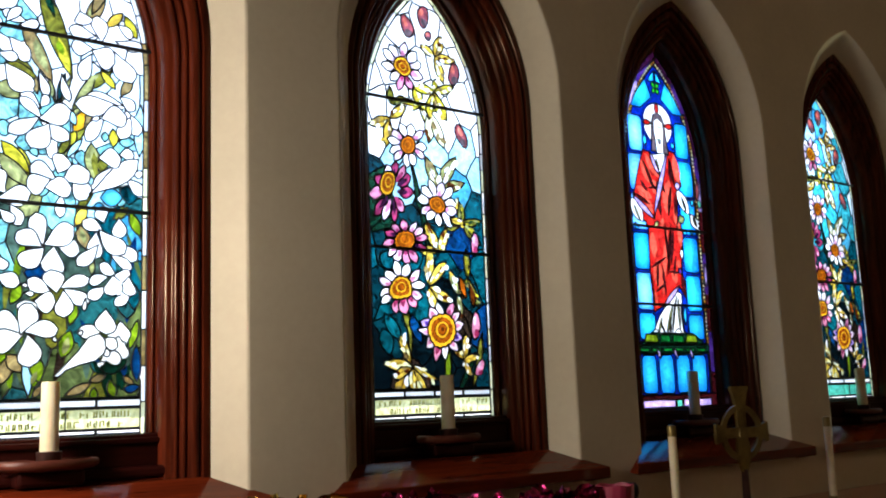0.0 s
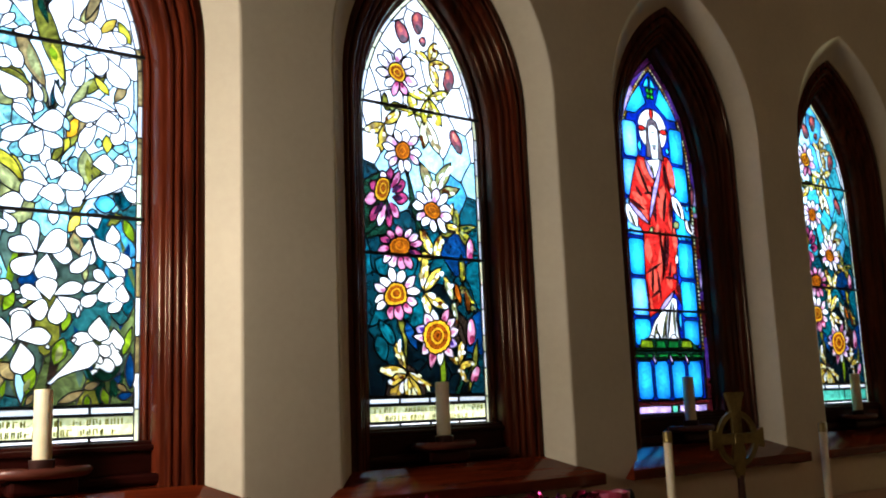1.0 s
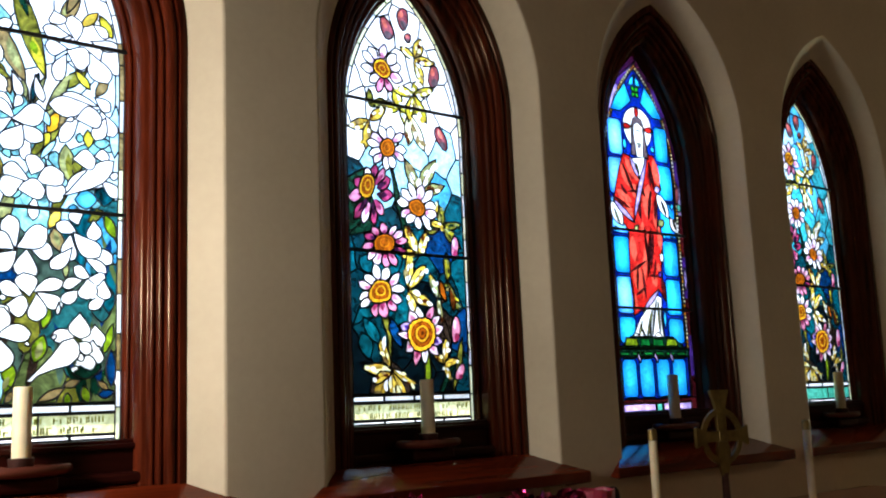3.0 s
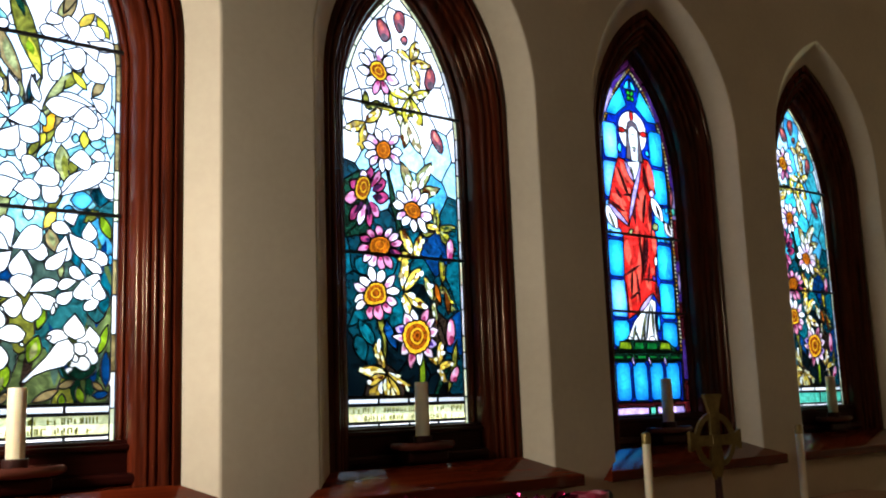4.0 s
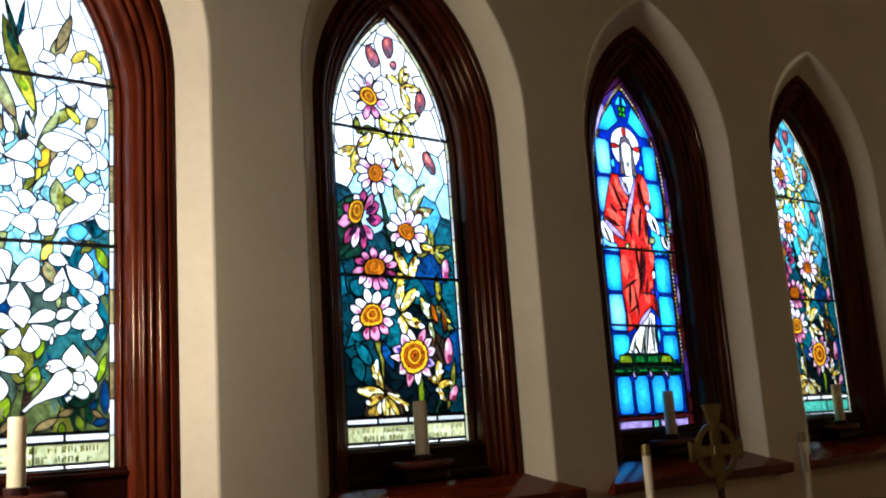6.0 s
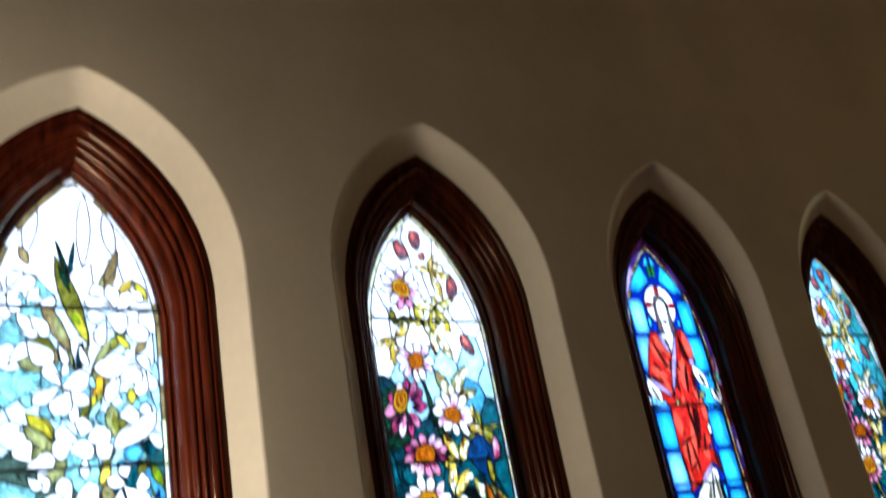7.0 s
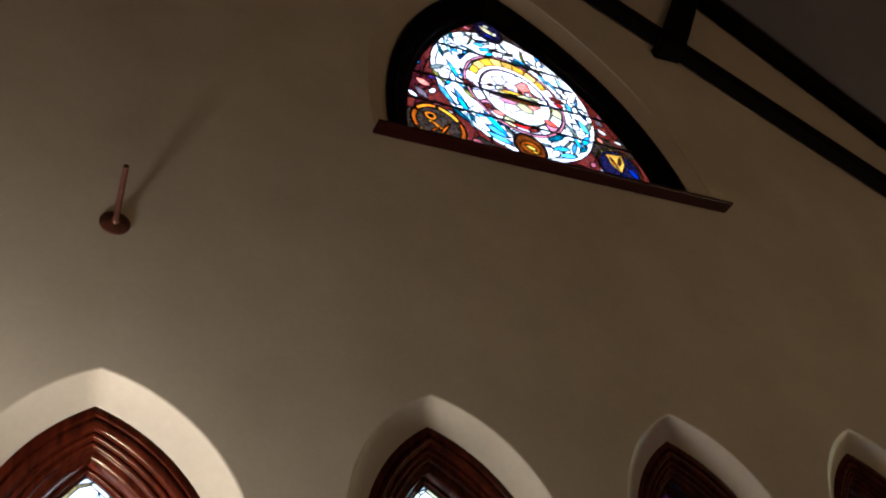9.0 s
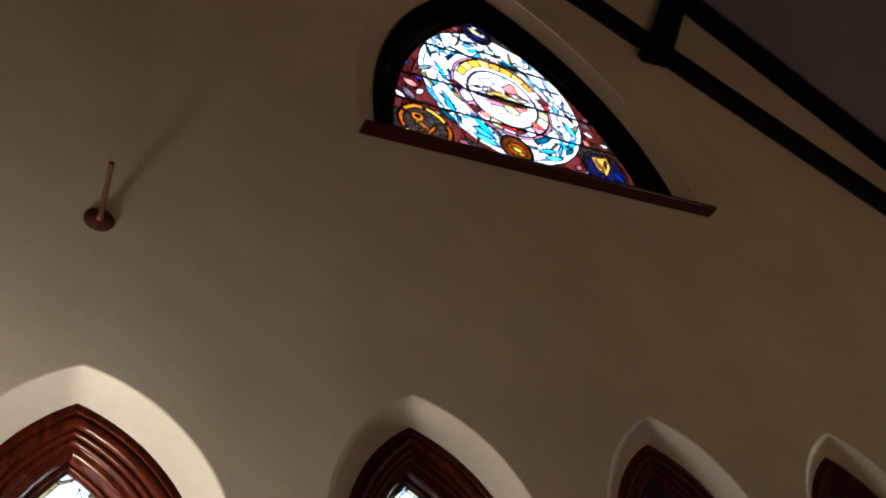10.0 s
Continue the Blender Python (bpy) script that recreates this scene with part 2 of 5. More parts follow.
def smooth(ob, angle=40):
    me = ob.data
    me.polygons.foreach_set("use_smooth", [True] * len(me.polygons))
    me.set_sharp_from_angle(angle=radians(angle))
    return ob


def holder(name, at, label, category, group="", kind=""):
    ob = new(name)
    ob.location = at
    return tagged(ob, label, category, group, kind)


def box(bm, x0, x1, y0, y1, z0, z1, bevel=0.0):
    vs = [bm.verts.new((x, y, z)) for x in (x0, x1) for y in (y0, y1) for z in (z0, z1)]
    fs = [bm.faces.new([vs[i] for i in q]) for q in ((0, 1, 3, 2), (4, 6, 7, 5), (0, 4, 5, 1), (2, 3, 7, 6), (0, 2, 6, 4), (1, 5, 7, 3))]
    if bevel:
        es = list({e for f in fs for e in f.edges})
        bmesh.ops.bevel(bm, geom=es, offset=bevel, segments=2, affect="EDGES", profile=0.5)
    return bm


def prism(bm, poly, y0, y1):
    """A closed prism over a polygon in the x-z plane."""
    a = [bm.verts.new((x, y0, z)) for x, z in poly]
    b = [bm.verts.new((x, y1, z)) for x, z in poly]
    bm.faces.new(a), bm.faces.new(b[::-1])
    for i in range(len(poly)):
        j = (i + 1) % len(poly)
        bm.faces.new((a[j], a[i], b[i], b[j]))
    return bm


def lathe(bm, profile, seg=28, at=(0, 0, 0)):
    """A turned body from (radius, height) steps; radius 0 closes it."""
    rings = []
    for r, h in profile:
        if r < 1e-6:
            rings.append([bm.verts.new((at[0], at[1], at[2] + h))])
        else:
            rings.append([bm.verts.new((at[0] + r * math.cos(2 * math.pi * i / seg), at[1] + r * math.sin(2 * math.pi * i / seg), at[2] + h)) for i in range(seg)])
    for p, q in zip(rings, rings[1:]):
        for i in range(seg):
            j = (i + 1) % seg
            if len(p) == 1 and len(q) > 1:
                bm.faces.new((p[0], q[j], q[i]))
            elif len(q) == 1 and len(p) > 1:
                bm.faces.new((p[i], p[j], q[0]))
            elif len(p) > 1:
                bm.faces.new((p[i], p[j], q[j], q[i]))
    return bm


def tube(bm, a, b, r0, r1, seg=12):
    a, b = Vector(a), Vector(b)
    w = (b - a).normalized()
    u = w.orthogonal().normalized()
    v = w.cross(u)
    ra = [bm.verts.new(a + r0 * (math.cos(k) * u + math.sin(k) * v)) for k in (2 * math.pi * i / seg for i in range(seg))]
    rb = [bm.verts.new(b + r1 * (math.cos(k) * u + math.sin(k) * v)) for k in (2 * math.pi * i / seg for i in range(seg))]
    for i in range(seg):
        j = (i + 1) % seg
        bm.faces.new((ra[i], ra[j], rb[j], rb[i]))
    bm.faces.new(ra[::-1]), bm.faces.new(rb)
    return bm


def arch(half, spring, apex, bottom, n=18):
    """A pointed arch, from its right foot over the point to its left foot, as (x, z)."""
    h = apex - spring
    r = (half * half + h * h) / (2 * half)
    c = half - r
    top = math.atan2(h, -c)
    right = [(half, bottom)] + [(c + r * math.cos(top * i / n), spring + r * math.sin(top * i / n)) for i in range(n)]
    return right + [(0.0, apex)] + [(-x, z) for x, z in right[::-1]]


def loft(bm, rings):
    """Strips between open outlines, each ((x, z) list, y)."""
    vs = [[bm.verts.new((x, y, z)) for x, z in line] for line, y in rings]
    for p, q in zip(vs, vs[1:]):
        for i in range(len(p) - 1):
            bm.faces.new((p[i], p[i + 1], q[i + 1], q[i]))
    return bm


from mathutils.geometry import delaunay_2d_cdt

# ---- the gable wall with its openings ----
PITCH, MID = 1.45, 2.9
REVEAL = (0.538, 2.85, 3.606, 1.27)
BACKING = (0.458, 2.78, 3.50, 1.27)
LUN_REVEAL = (1.36, 5.40, 7.735, 5.40)
LUN_BACKING = (1.215, 5.40, 7.50, 5.40)
ROOF = 0.9126
APEX = 11.2
HALF = 7.4
LEFT, RIGHT = MID - HALF, MID + HALF
EAVE = APEX - ROOF * HALF


def moved(line, dx):
    return [(x + dx, z) for x, z in line]


def wall_face(bm, y, holes, flip=False):
    outer = [(LEFT, 0), (RIGHT, 0), (RIGHT, EAVE), (MID, APEX), (LEFT, EAVE)]
    pts, faces = [], []
    for loop in [outer] + holes:
        faces.append(list(range(len(pts), len(pts) + len(loop))))
        pts += loop
    vs, _, fs, _, _, of = delaunay_2d_cdt([Vector(p) for p in pts], [], faces, 1, 1e-5)
    bv = [bm.verts.new((p.x, y, p.y)) for p in vs]
    for f, o in zip(fs, of):
        if o == [0]:
            bm.faces.new([bv[i] for i in (f if not flip else f[::-1])])


wall = bmesh.new()
centres = [i * PITCH for i in range(4)]
soft_edge = lambda s, k: (s[0] + k, s[1], s[2] + k, s[3])
ROUND = 0.014
front = [moved(arch(*soft_edge(REVEAL, ROUND)), c) for c in centres] + [moved(arch(*soft_edge(LUN_REVEAL, ROUND)), MID)]
back = [moved(arch(*BACKING), c) for c in centres] + [moved(arch(*LUN_BACKING), MID)]
wall_face(wall, 0.0, front)
wall_face(wall, 0.45, back, True)
for c, outer, inner in [(c, REVEAL, BACKING) for c in centres] + [(MID, LUN_REVEAL, LUN_BACKING)]:
    rings = [(arch(*soft_edge(outer, ROUND * k)), ROUND * d) for k, d in ((1.0, 0.0), (0.62, 0.06), (0.30, 0.22), (0.10, 0.45), (0.0, 0.68))] + [(arch(*inner), 0.085), (arch(*inner), 0.45)]
    loft(wall, [(moved(a, c), y) for a, y in rings])
    lo, lz = inner[0], inner[3]
    wall.faces.new([wall.verts.new(p) for p in ((c - outer[0], 0, lz), (c + outer[0], 0, lz), (c + lo, 0.45, lz), (c - lo, 0.45, lz))])
bmesh.ops.recalc_face_normals(wall, faces=wall.faces)
tagged(smooth(link("wall_east", wall, PLASTER), 35), "taupe plastered gable wall with pointed window openings", "wall", kind="structure")

BACKY = -9.0
for nm, b in (("wall_north", box(bmesh.new(), LEFT - 0.3, LEFT, BACKY, 0.45, 0, EAVE + 0.1)), ("wall_south", box(bmesh.new(), RIGHT, RIGHT + 0.3, BACKY, 0.45, 0, EAVE + 0.1)),
              ("wall_west", prism(bmesh.new(), [(LEFT, 0), (RIGHT, 0), (RIGHT, EAVE), (MID, APEX), (LEFT, EAVE)], BACKY - 0.3, BACKY))):
    tagged(link(nm, b, PLASTER), "plain plastered wall of the church", "wall", kind="structure")
tagged(link("floor", box(bmesh.new(), LEFT, RIGHT, BACKY, 0.0, -0.1, 0), FLOORWOOD), "dark oak boarded floor", "floor", kind="structure")
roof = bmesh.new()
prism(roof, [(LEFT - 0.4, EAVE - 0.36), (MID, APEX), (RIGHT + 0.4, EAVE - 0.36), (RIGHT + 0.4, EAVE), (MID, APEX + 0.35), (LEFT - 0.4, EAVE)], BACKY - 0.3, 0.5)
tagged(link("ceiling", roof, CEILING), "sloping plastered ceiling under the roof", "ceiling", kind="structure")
# unseen ground, made pale to throw more light onto the window glass
ground = bmesh.new()
box(ground, -400, 400, 0.5, 800, -0.7, -0.5)
tagged(link("ground", ground, surface("bounce_ground", (0.42, 0.41, 0.38), (0.55, 0.53, 0.50), 0.5, bump=0.3)), "unseen pale ground outside the windows, added to brighten the glass", "ground", kind="structure")

# ---- the roof truss against the gable ----
truss = holder("roof_truss", (MID, 0, 0), "dark-stained oak scissor truss against the gable wall", "roof truss")


def timber(x0, z0, x1, z1, deep, y0, y1):
    """A timber whose lower edge runs from one place to the other."""
    n = Vector((z0 - z1, x1 - x0)).normalized() * deep
    if n.y < 0:
        n = -n
    bm = prism(bmesh.new(), [(x0, z0), (x1, z1), (x1 + n.x, z1 + n.y), (x0 + n.x, z0 + n.y)], y0, y1)
    bmesh.ops.recalc_face_normals(bm, faces=bm.faces)
    bmesh.ops.bevel(bm, geom=bm.edges[:], offset=0.012, segments=2, affect="EDGES", profile=0.5)
    return bm


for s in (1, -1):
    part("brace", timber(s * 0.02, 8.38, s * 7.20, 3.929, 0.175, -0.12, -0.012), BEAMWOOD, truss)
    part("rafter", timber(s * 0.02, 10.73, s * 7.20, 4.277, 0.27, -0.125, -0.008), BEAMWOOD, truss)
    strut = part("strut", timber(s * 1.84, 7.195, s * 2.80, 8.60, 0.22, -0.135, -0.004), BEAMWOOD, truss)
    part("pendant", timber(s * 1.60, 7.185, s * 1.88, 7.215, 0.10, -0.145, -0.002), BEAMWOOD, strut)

# ---- window joinery ----
GLASSY = 0.235


def moulding(outer, inner, y0, y1):
    """Outlines of a moulded frame: a flat outer band, one broad and two slim beads, a cove, and a bead at the glass."""
    k = (y1 - y0) / 0.145
    prof = [(0.0, y0 + 0.035), (0.0, y0), (0.03, y0 - 0.003), (0.16, y0 - 0.002), (0.185, y0 + 0.010 * k)]

    def bead(u0, u1, at, fall, bulge, n=10):
        for i in range(n + 1):
            w = math.pi * i / n
            prof.append((u0 + (u1 - u0) * (1 - math.cos(w)) / 2, at + fall * i / n - bulge * math.sin(w)))

    bead(0.195, 0.40, y0 + 0.014 * k, 0.010 * k, 0.017 * k)
    prof.append((0.415, y0 + 0.030 * k))
    bead(0.425, 0.535, y0 + 0.032 * k, 0.007 * k, 0.011 * k)
    prof.append((0.55, y0 + 0.045 * k))
    bead(0.56, 0.665, y0 + 0.046 * k, 0.007 * k, 0.010 * k)
    prof += [(0.68, y0 + 0.058 * k), (0.70, y0 + 0.060 * k)]
    for i in range(1, 8):
        w = math.pi / 2 * i / 7
        prof.append((0.70 + 0.17 * math.sin(w) ** 0.8, y0 + 0.060 * k + (y1 - y0 - 0.086 * k) * (1 - math.cos(w))))
    bead(0.885, 0.96, y1 - 0.022 * k, 0.006 * k, 0.008 * k, 8)
    prof += [(0.97, y1 - 0.010), (1.0, y1 - 0.008), (1.0, y1 + 0.02)]
    return [([tuple(p + (q - p) * u for p, q in zip(a, b)) for a, b in zip(outer, inner)], y) for u, y in prof]


def joinery(win, outer, inner, rail_z, y0, y1):
    f = bmesh.new()
    loft(f, moulding(outer, inner, y0, y1))
    bmesh.ops.recalc_face_normals(f, faces=f.faces)
    smooth(part("frame", f, MAHOGANY, win, "moulded red mahogany frame with round beads"), 50)
    rail = box(bmesh.new(), inner[-1][0] - 0.07, inner[0][0] + 0.07, y1 - 0.05, y1 + 0.03, rail_z, PANE[3] + 0.008, 0.008)
    box(rail, inner[-1][0] - 0.069, inner[0][0] + 0.069, y1 - 0.062, y1 - 0.0505, PANE[3] - 0.022, PANE[3] - 0.004, 0.005)
    box(rail, inner[-1][0] - 0.069, inner[0][0] + 0.069, y1 - 0.080, y1 - 0.0505, rail_z + 0.026, rail_z + 0.062, 0.011)
    part("bottom_rail", rail, SHADEWOOD, win, "moulded mahogany bottom rail, shadow put into its colour")


def sill(win):
    bm = bmesh.new()
    sec = [(-0.062, 1.231), (-0.065, 1.234), (-0.065, 1.269), (-0.063, 1.2725), (0.0, 1.3035), (0.093, 1.349), (0.25, 1.356), (0.25, 1.25), (0.0, 1.22)]
    rings = []
    for x in (-0.645, -0.641, 0.641, 0.645):
        k = 0.003 if abs(x) > 0.643 else 0.0
        rings.append([bm.verts.new((x if y < 0.0 else max(-0.56, min(0.56, x)), y + (k if y < 0 else 0), z - k)) for y, z in sec])
    for p, q in zip(rings, rings[1:]):
        for i in range(len(sec)):
            j = (i + 1) % len(sec)
            bm.faces.new((p[i], p[j], q[j], q[i]))
    bm.faces.new(rings[0]), bm.faces.new(rings[-1][::-1])
    bmesh.ops.recalc_face_normals(bm, faces=bm.faces)
    smooth(part("window_sill", bm, SILLWOOD, win, "varnished mahogany sill"), 12)


# ---- stained glass ----
def ellipse(x, z, a, b, rot=0, n=18):
    c, s = math.cos(radians(rot)), math.sin(radians(rot))
    return [(x + a * math.cos(u) * c - b * math.sin(u) * s, z + a * math.cos(u) * s + b * math.sin(u) * c) for u in (2 * math.pi * i / n for i in range(n))]


def around(x, z, r, a):
    return x + r * math.cos(radians(a)), z + r * math.sin(radians(a))


def blade(x, z, length, width, ang, bend=0.0, blunt=0.5, n=7, round_off=0.8):
    """A leaf or petal that starts at (x, z) and grows towards ang; blunt moves its widest place outwards."""
    side = []
    for i in range(n + 1):
        u = i / n
        w = width / 2 * math.sin(math.pi * u ** (math.log(0.5) / math.log(blunt))) ** round_off if 0 < i < n else 0.0
        side.append((u * length, w, bend * length * u * u))
    c, s = math.cos(radians(ang)), math.sin(radians(ang))
    line = [(p, o + w) for p, w, o in side] + [(p, o - w) for p, w, o in side[-2:0:-1]]
    return [(x + p * c - q * s, z + p * s + q * c) for p, q in line]


def strokes(out, rows, tone=None, blunt=0.5, paint=False):
    """Rounded leaves or petals, each from its foot to its tip with its width and, without a common tone, its tone."""
    for k, (x0, z0, x1, z1, wide, *own) in enumerate(rows):
        bend = (0.13 if k % 2 else -0.11) if tone == "white" else 0.05
        ang = math.degrees(math.atan2(z1 - z0, x1 - x0))
        line = blade(x0, z0, math.hypot(x1 - x0, z1 - z0), wide, ang - math.degrees(math.atan(bend)), bend, blunt, 9, 0.66 if tone == "white" else 0.85)
        out.append((line, tone or own[0], *own[1:]) + ((True,) if paint else ()))


def bar(x0, z0, x1, z1):
    return [(x0, z0), (x1, z0), (x1, z1), (x0, z1)]


def voronoi(seed, n, x0, x1, z0, z1, stretch=1.0):
    """Irregular cells that fill a rectangle."""
    rnd = random.Random(seed)
    pts = []
    for _ in range(n):
        best = max(((rnd.uniform(x0, x1), rnd.uniform(z0, z1)) for _ in range(12)), key=lambda p: min([((p[0] - q[0]) * stretch) ** 2 + (p[1] - q[1]) ** 2 for q in pts], default=1))
        pts.append(best)
    cells = []
    for i, (ax, az) in enumerate(pts):
        poly = bar(x0, z0, x1, z1)
        for j, (bx, bz) in enumerate(pts):
            if i == j:
                continue
            mx, mz, nx, nz = (ax + bx) / 2, (az + bz) / 2, (bx - ax) * stretch ** 2, bz - az
            cut = []
            for k in range(len(poly)):
                p, q = poly[k], poly[(k + 1) % len(poly)]
                dp, dq = (p[0] - mx) * nx + (p[1] - mz) * nz, (q[0] - mx) * nx + (q[1] - mz) * nz
                if dp <= 0:
                    cut.append(p)
                if dp * dq < 0:
                    u = dp / (dp - dq)
                    cut.append((p[0] + u * (q[0] - p[0]), p[1] + u * (q[1] - p[1])))
            poly = cut
            if len(poly) < 3:
                break
        if len(poly) >= 3:
            cells.append(((ax, az), poly))
    return cells


def warped(shapes, amount, pitch):
    """The hand of the glazier: bends all the lines a little, alike where they meet."""
    res = []
    for poly, *rest in shapes:
        line = []
        for k in range(len(poly)):
            p, q = poly[k], poly[(k + 1) % len(poly)]
            parts = max(1, min(6, int(math.hypot(q[0] - p[0], q[1] - p[1]) / 0.022)))
            for u in (i / parts for i in range(parts)):
                x, z = p[0] + u * (q[0] - p[0]), p[1] + u * (q[1] - p[1])
                v, w = noise.noise_vector(Vector((x * pitch, z * pitch, 7.3))), noise.noise_vector(Vector((x * pitch * 3, z * pitch * 3, 2.1)))
                line.append((x + amount * (v.x + 0.4 * w.x), z + amount * (v.y + 0.4 * w.y)))
        res.append((line, *rest))
    return res


def flower(out, x, z, r, core, petals, colours, squash=1.0, lean=0.0, turn=0.0, width=1.08, blunt=0.6, heart=("saffron", "rust"), shift=(0.0, 0.0)):
    """A daisy: petals round a ringed heart; squash and lean tilt it out of the plane."""
    c, s = math.cos(radians(lean)), math.sin(radians(lean))

    def tilt(poly):
        res = []
        for px, pz in poly:
            u, v = (px - x) * c + (pz - z) * s, (-(px - x) * s + (pz - z) * c) * squash
            res.append((x + u * c - v * s, z + u * s + v * c))
        return res

    core, r = core * 0.80, r * 0.88
    rnd = random.Random(int(1000 * x + 7000 * z))
    for k in range(petals):
        a = turn + 360 * k / petals + rnd.uniform(-6, 6)
        start = core * 0.7
        px, pz = x + start * math.cos(radians(a)), z + start * math.sin(radians(a))
        out.append((tilt(blade(px, pz, (r - start) * rnd.uniform(0.86, 1.1), width * rnd.uniform(0.85, 1.12) * 2 * math.pi * (r * 0.62) / petals, a, rnd.uniform(-0.12, 0.12), blunt)), colours[k % len(colours)]))
        base = {"white": "blush", "blush": "pink", "pink": "magenta", "lilac": "violet", "magenta": "plum"}.get(colours[k % len(colours)], "pink")
        out.append((tilt(blade(px, pz, (r - start) * rnd.uniform(0.5, 0.72), width * 0.5 * 2 * math.pi * (r * 0.62) / petals, a, 0.0, 0.45)), base, "soft"))
    x, z = x + shift[0], z + shift[1]
    if heart:
        rim = [around(x, z, core * (1.02 + 0.07 * abs(math.sin(math.pi * i / 4))), 360 * i / 64) for i in range(64)]
        out.append((tilt(rim), heart[0]))
        for size, tone in ((0.80, "brown"), (0.75, heart[1]), (0.52, "brown"), (0.47, heart[0]), (0.34, "brown"), (0.28, heart[1]), (0.12, "brown")):
            off = core * 0.05 * (1 - size)
            out.append((tilt(ellipse(x + off, z + off, core * size, core * size, 0, 16)), tone, "soft"))


def spray(out, x, z, leaves, colour):
    """Leaves (length, width, angle) that grow from one place, mottled with lights and browns."""
    rnd = random.Random(int(3000 * x + 5000 * z))
    lights, darks = (("white", "cream"), ("gold", "tan", "brown")) if colour in ("cream", "gold", "lemon", "sage") else (("sage", "lemon"), ("bottle", "umber"))
    for length, width, ang in leaves:
        out.append((blade(x, z, length, width, ang, 0.06), colour))
        c, s = math.cos(radians(ang)), math.sin(radians(ang))
        for k in range(5):
            d, o = length * (0.12 + 0.15 * k + rnd.uniform(-0.05, 0.05)), width * rnd.uniform(-0.2, 0.2)
            out.append((blade(x + d * c - o * s, z + d * s + o * c, length * 0.24, width * 0.46, ang + rnd.uniform(-40, 40)), rnd.choice(lights if rnd.random() < 0.6 else darks), "soft"))
        out.append((blade(x, z, length * 0.8, width * 0.1, ang, 0.06), darks[-1], "soft"))


def edging(out, line, wide, step, colours, seed, inset=0.0):
    """A narrow border of short pieces along an outline that runs the way arch() runs."""
    rnd = random.Random(seed)
    walked, marks = 0.0, []
    nxt = 0.0
    for (ax, az), (bx, bz) in zip(line, line[1:]):
        d = math.hypot(bx - ax, bz - az)
        if d < 1e-6:
            continue
        while nxt <= walked + d:
            u = (nxt - walked) / d
            nx, nz = -(bz - az) / d, (bx - ax) / d
            p = (ax + u * (bx - ax), az + u * (bz - az))
            marks.append(((p[0] + nx * inset, p[1] + nz * inset), (p[0] + nx * (wide + inset), p[1] + nz * (wide + inset))))
            nxt += step * rnd.uniform(0.7, 1.3)
        walked += d
    for a, b in zip(marks, marks[1:]):
        out.append(([a[0], b[0], b[1], a[1]], rnd.choice(colours)))


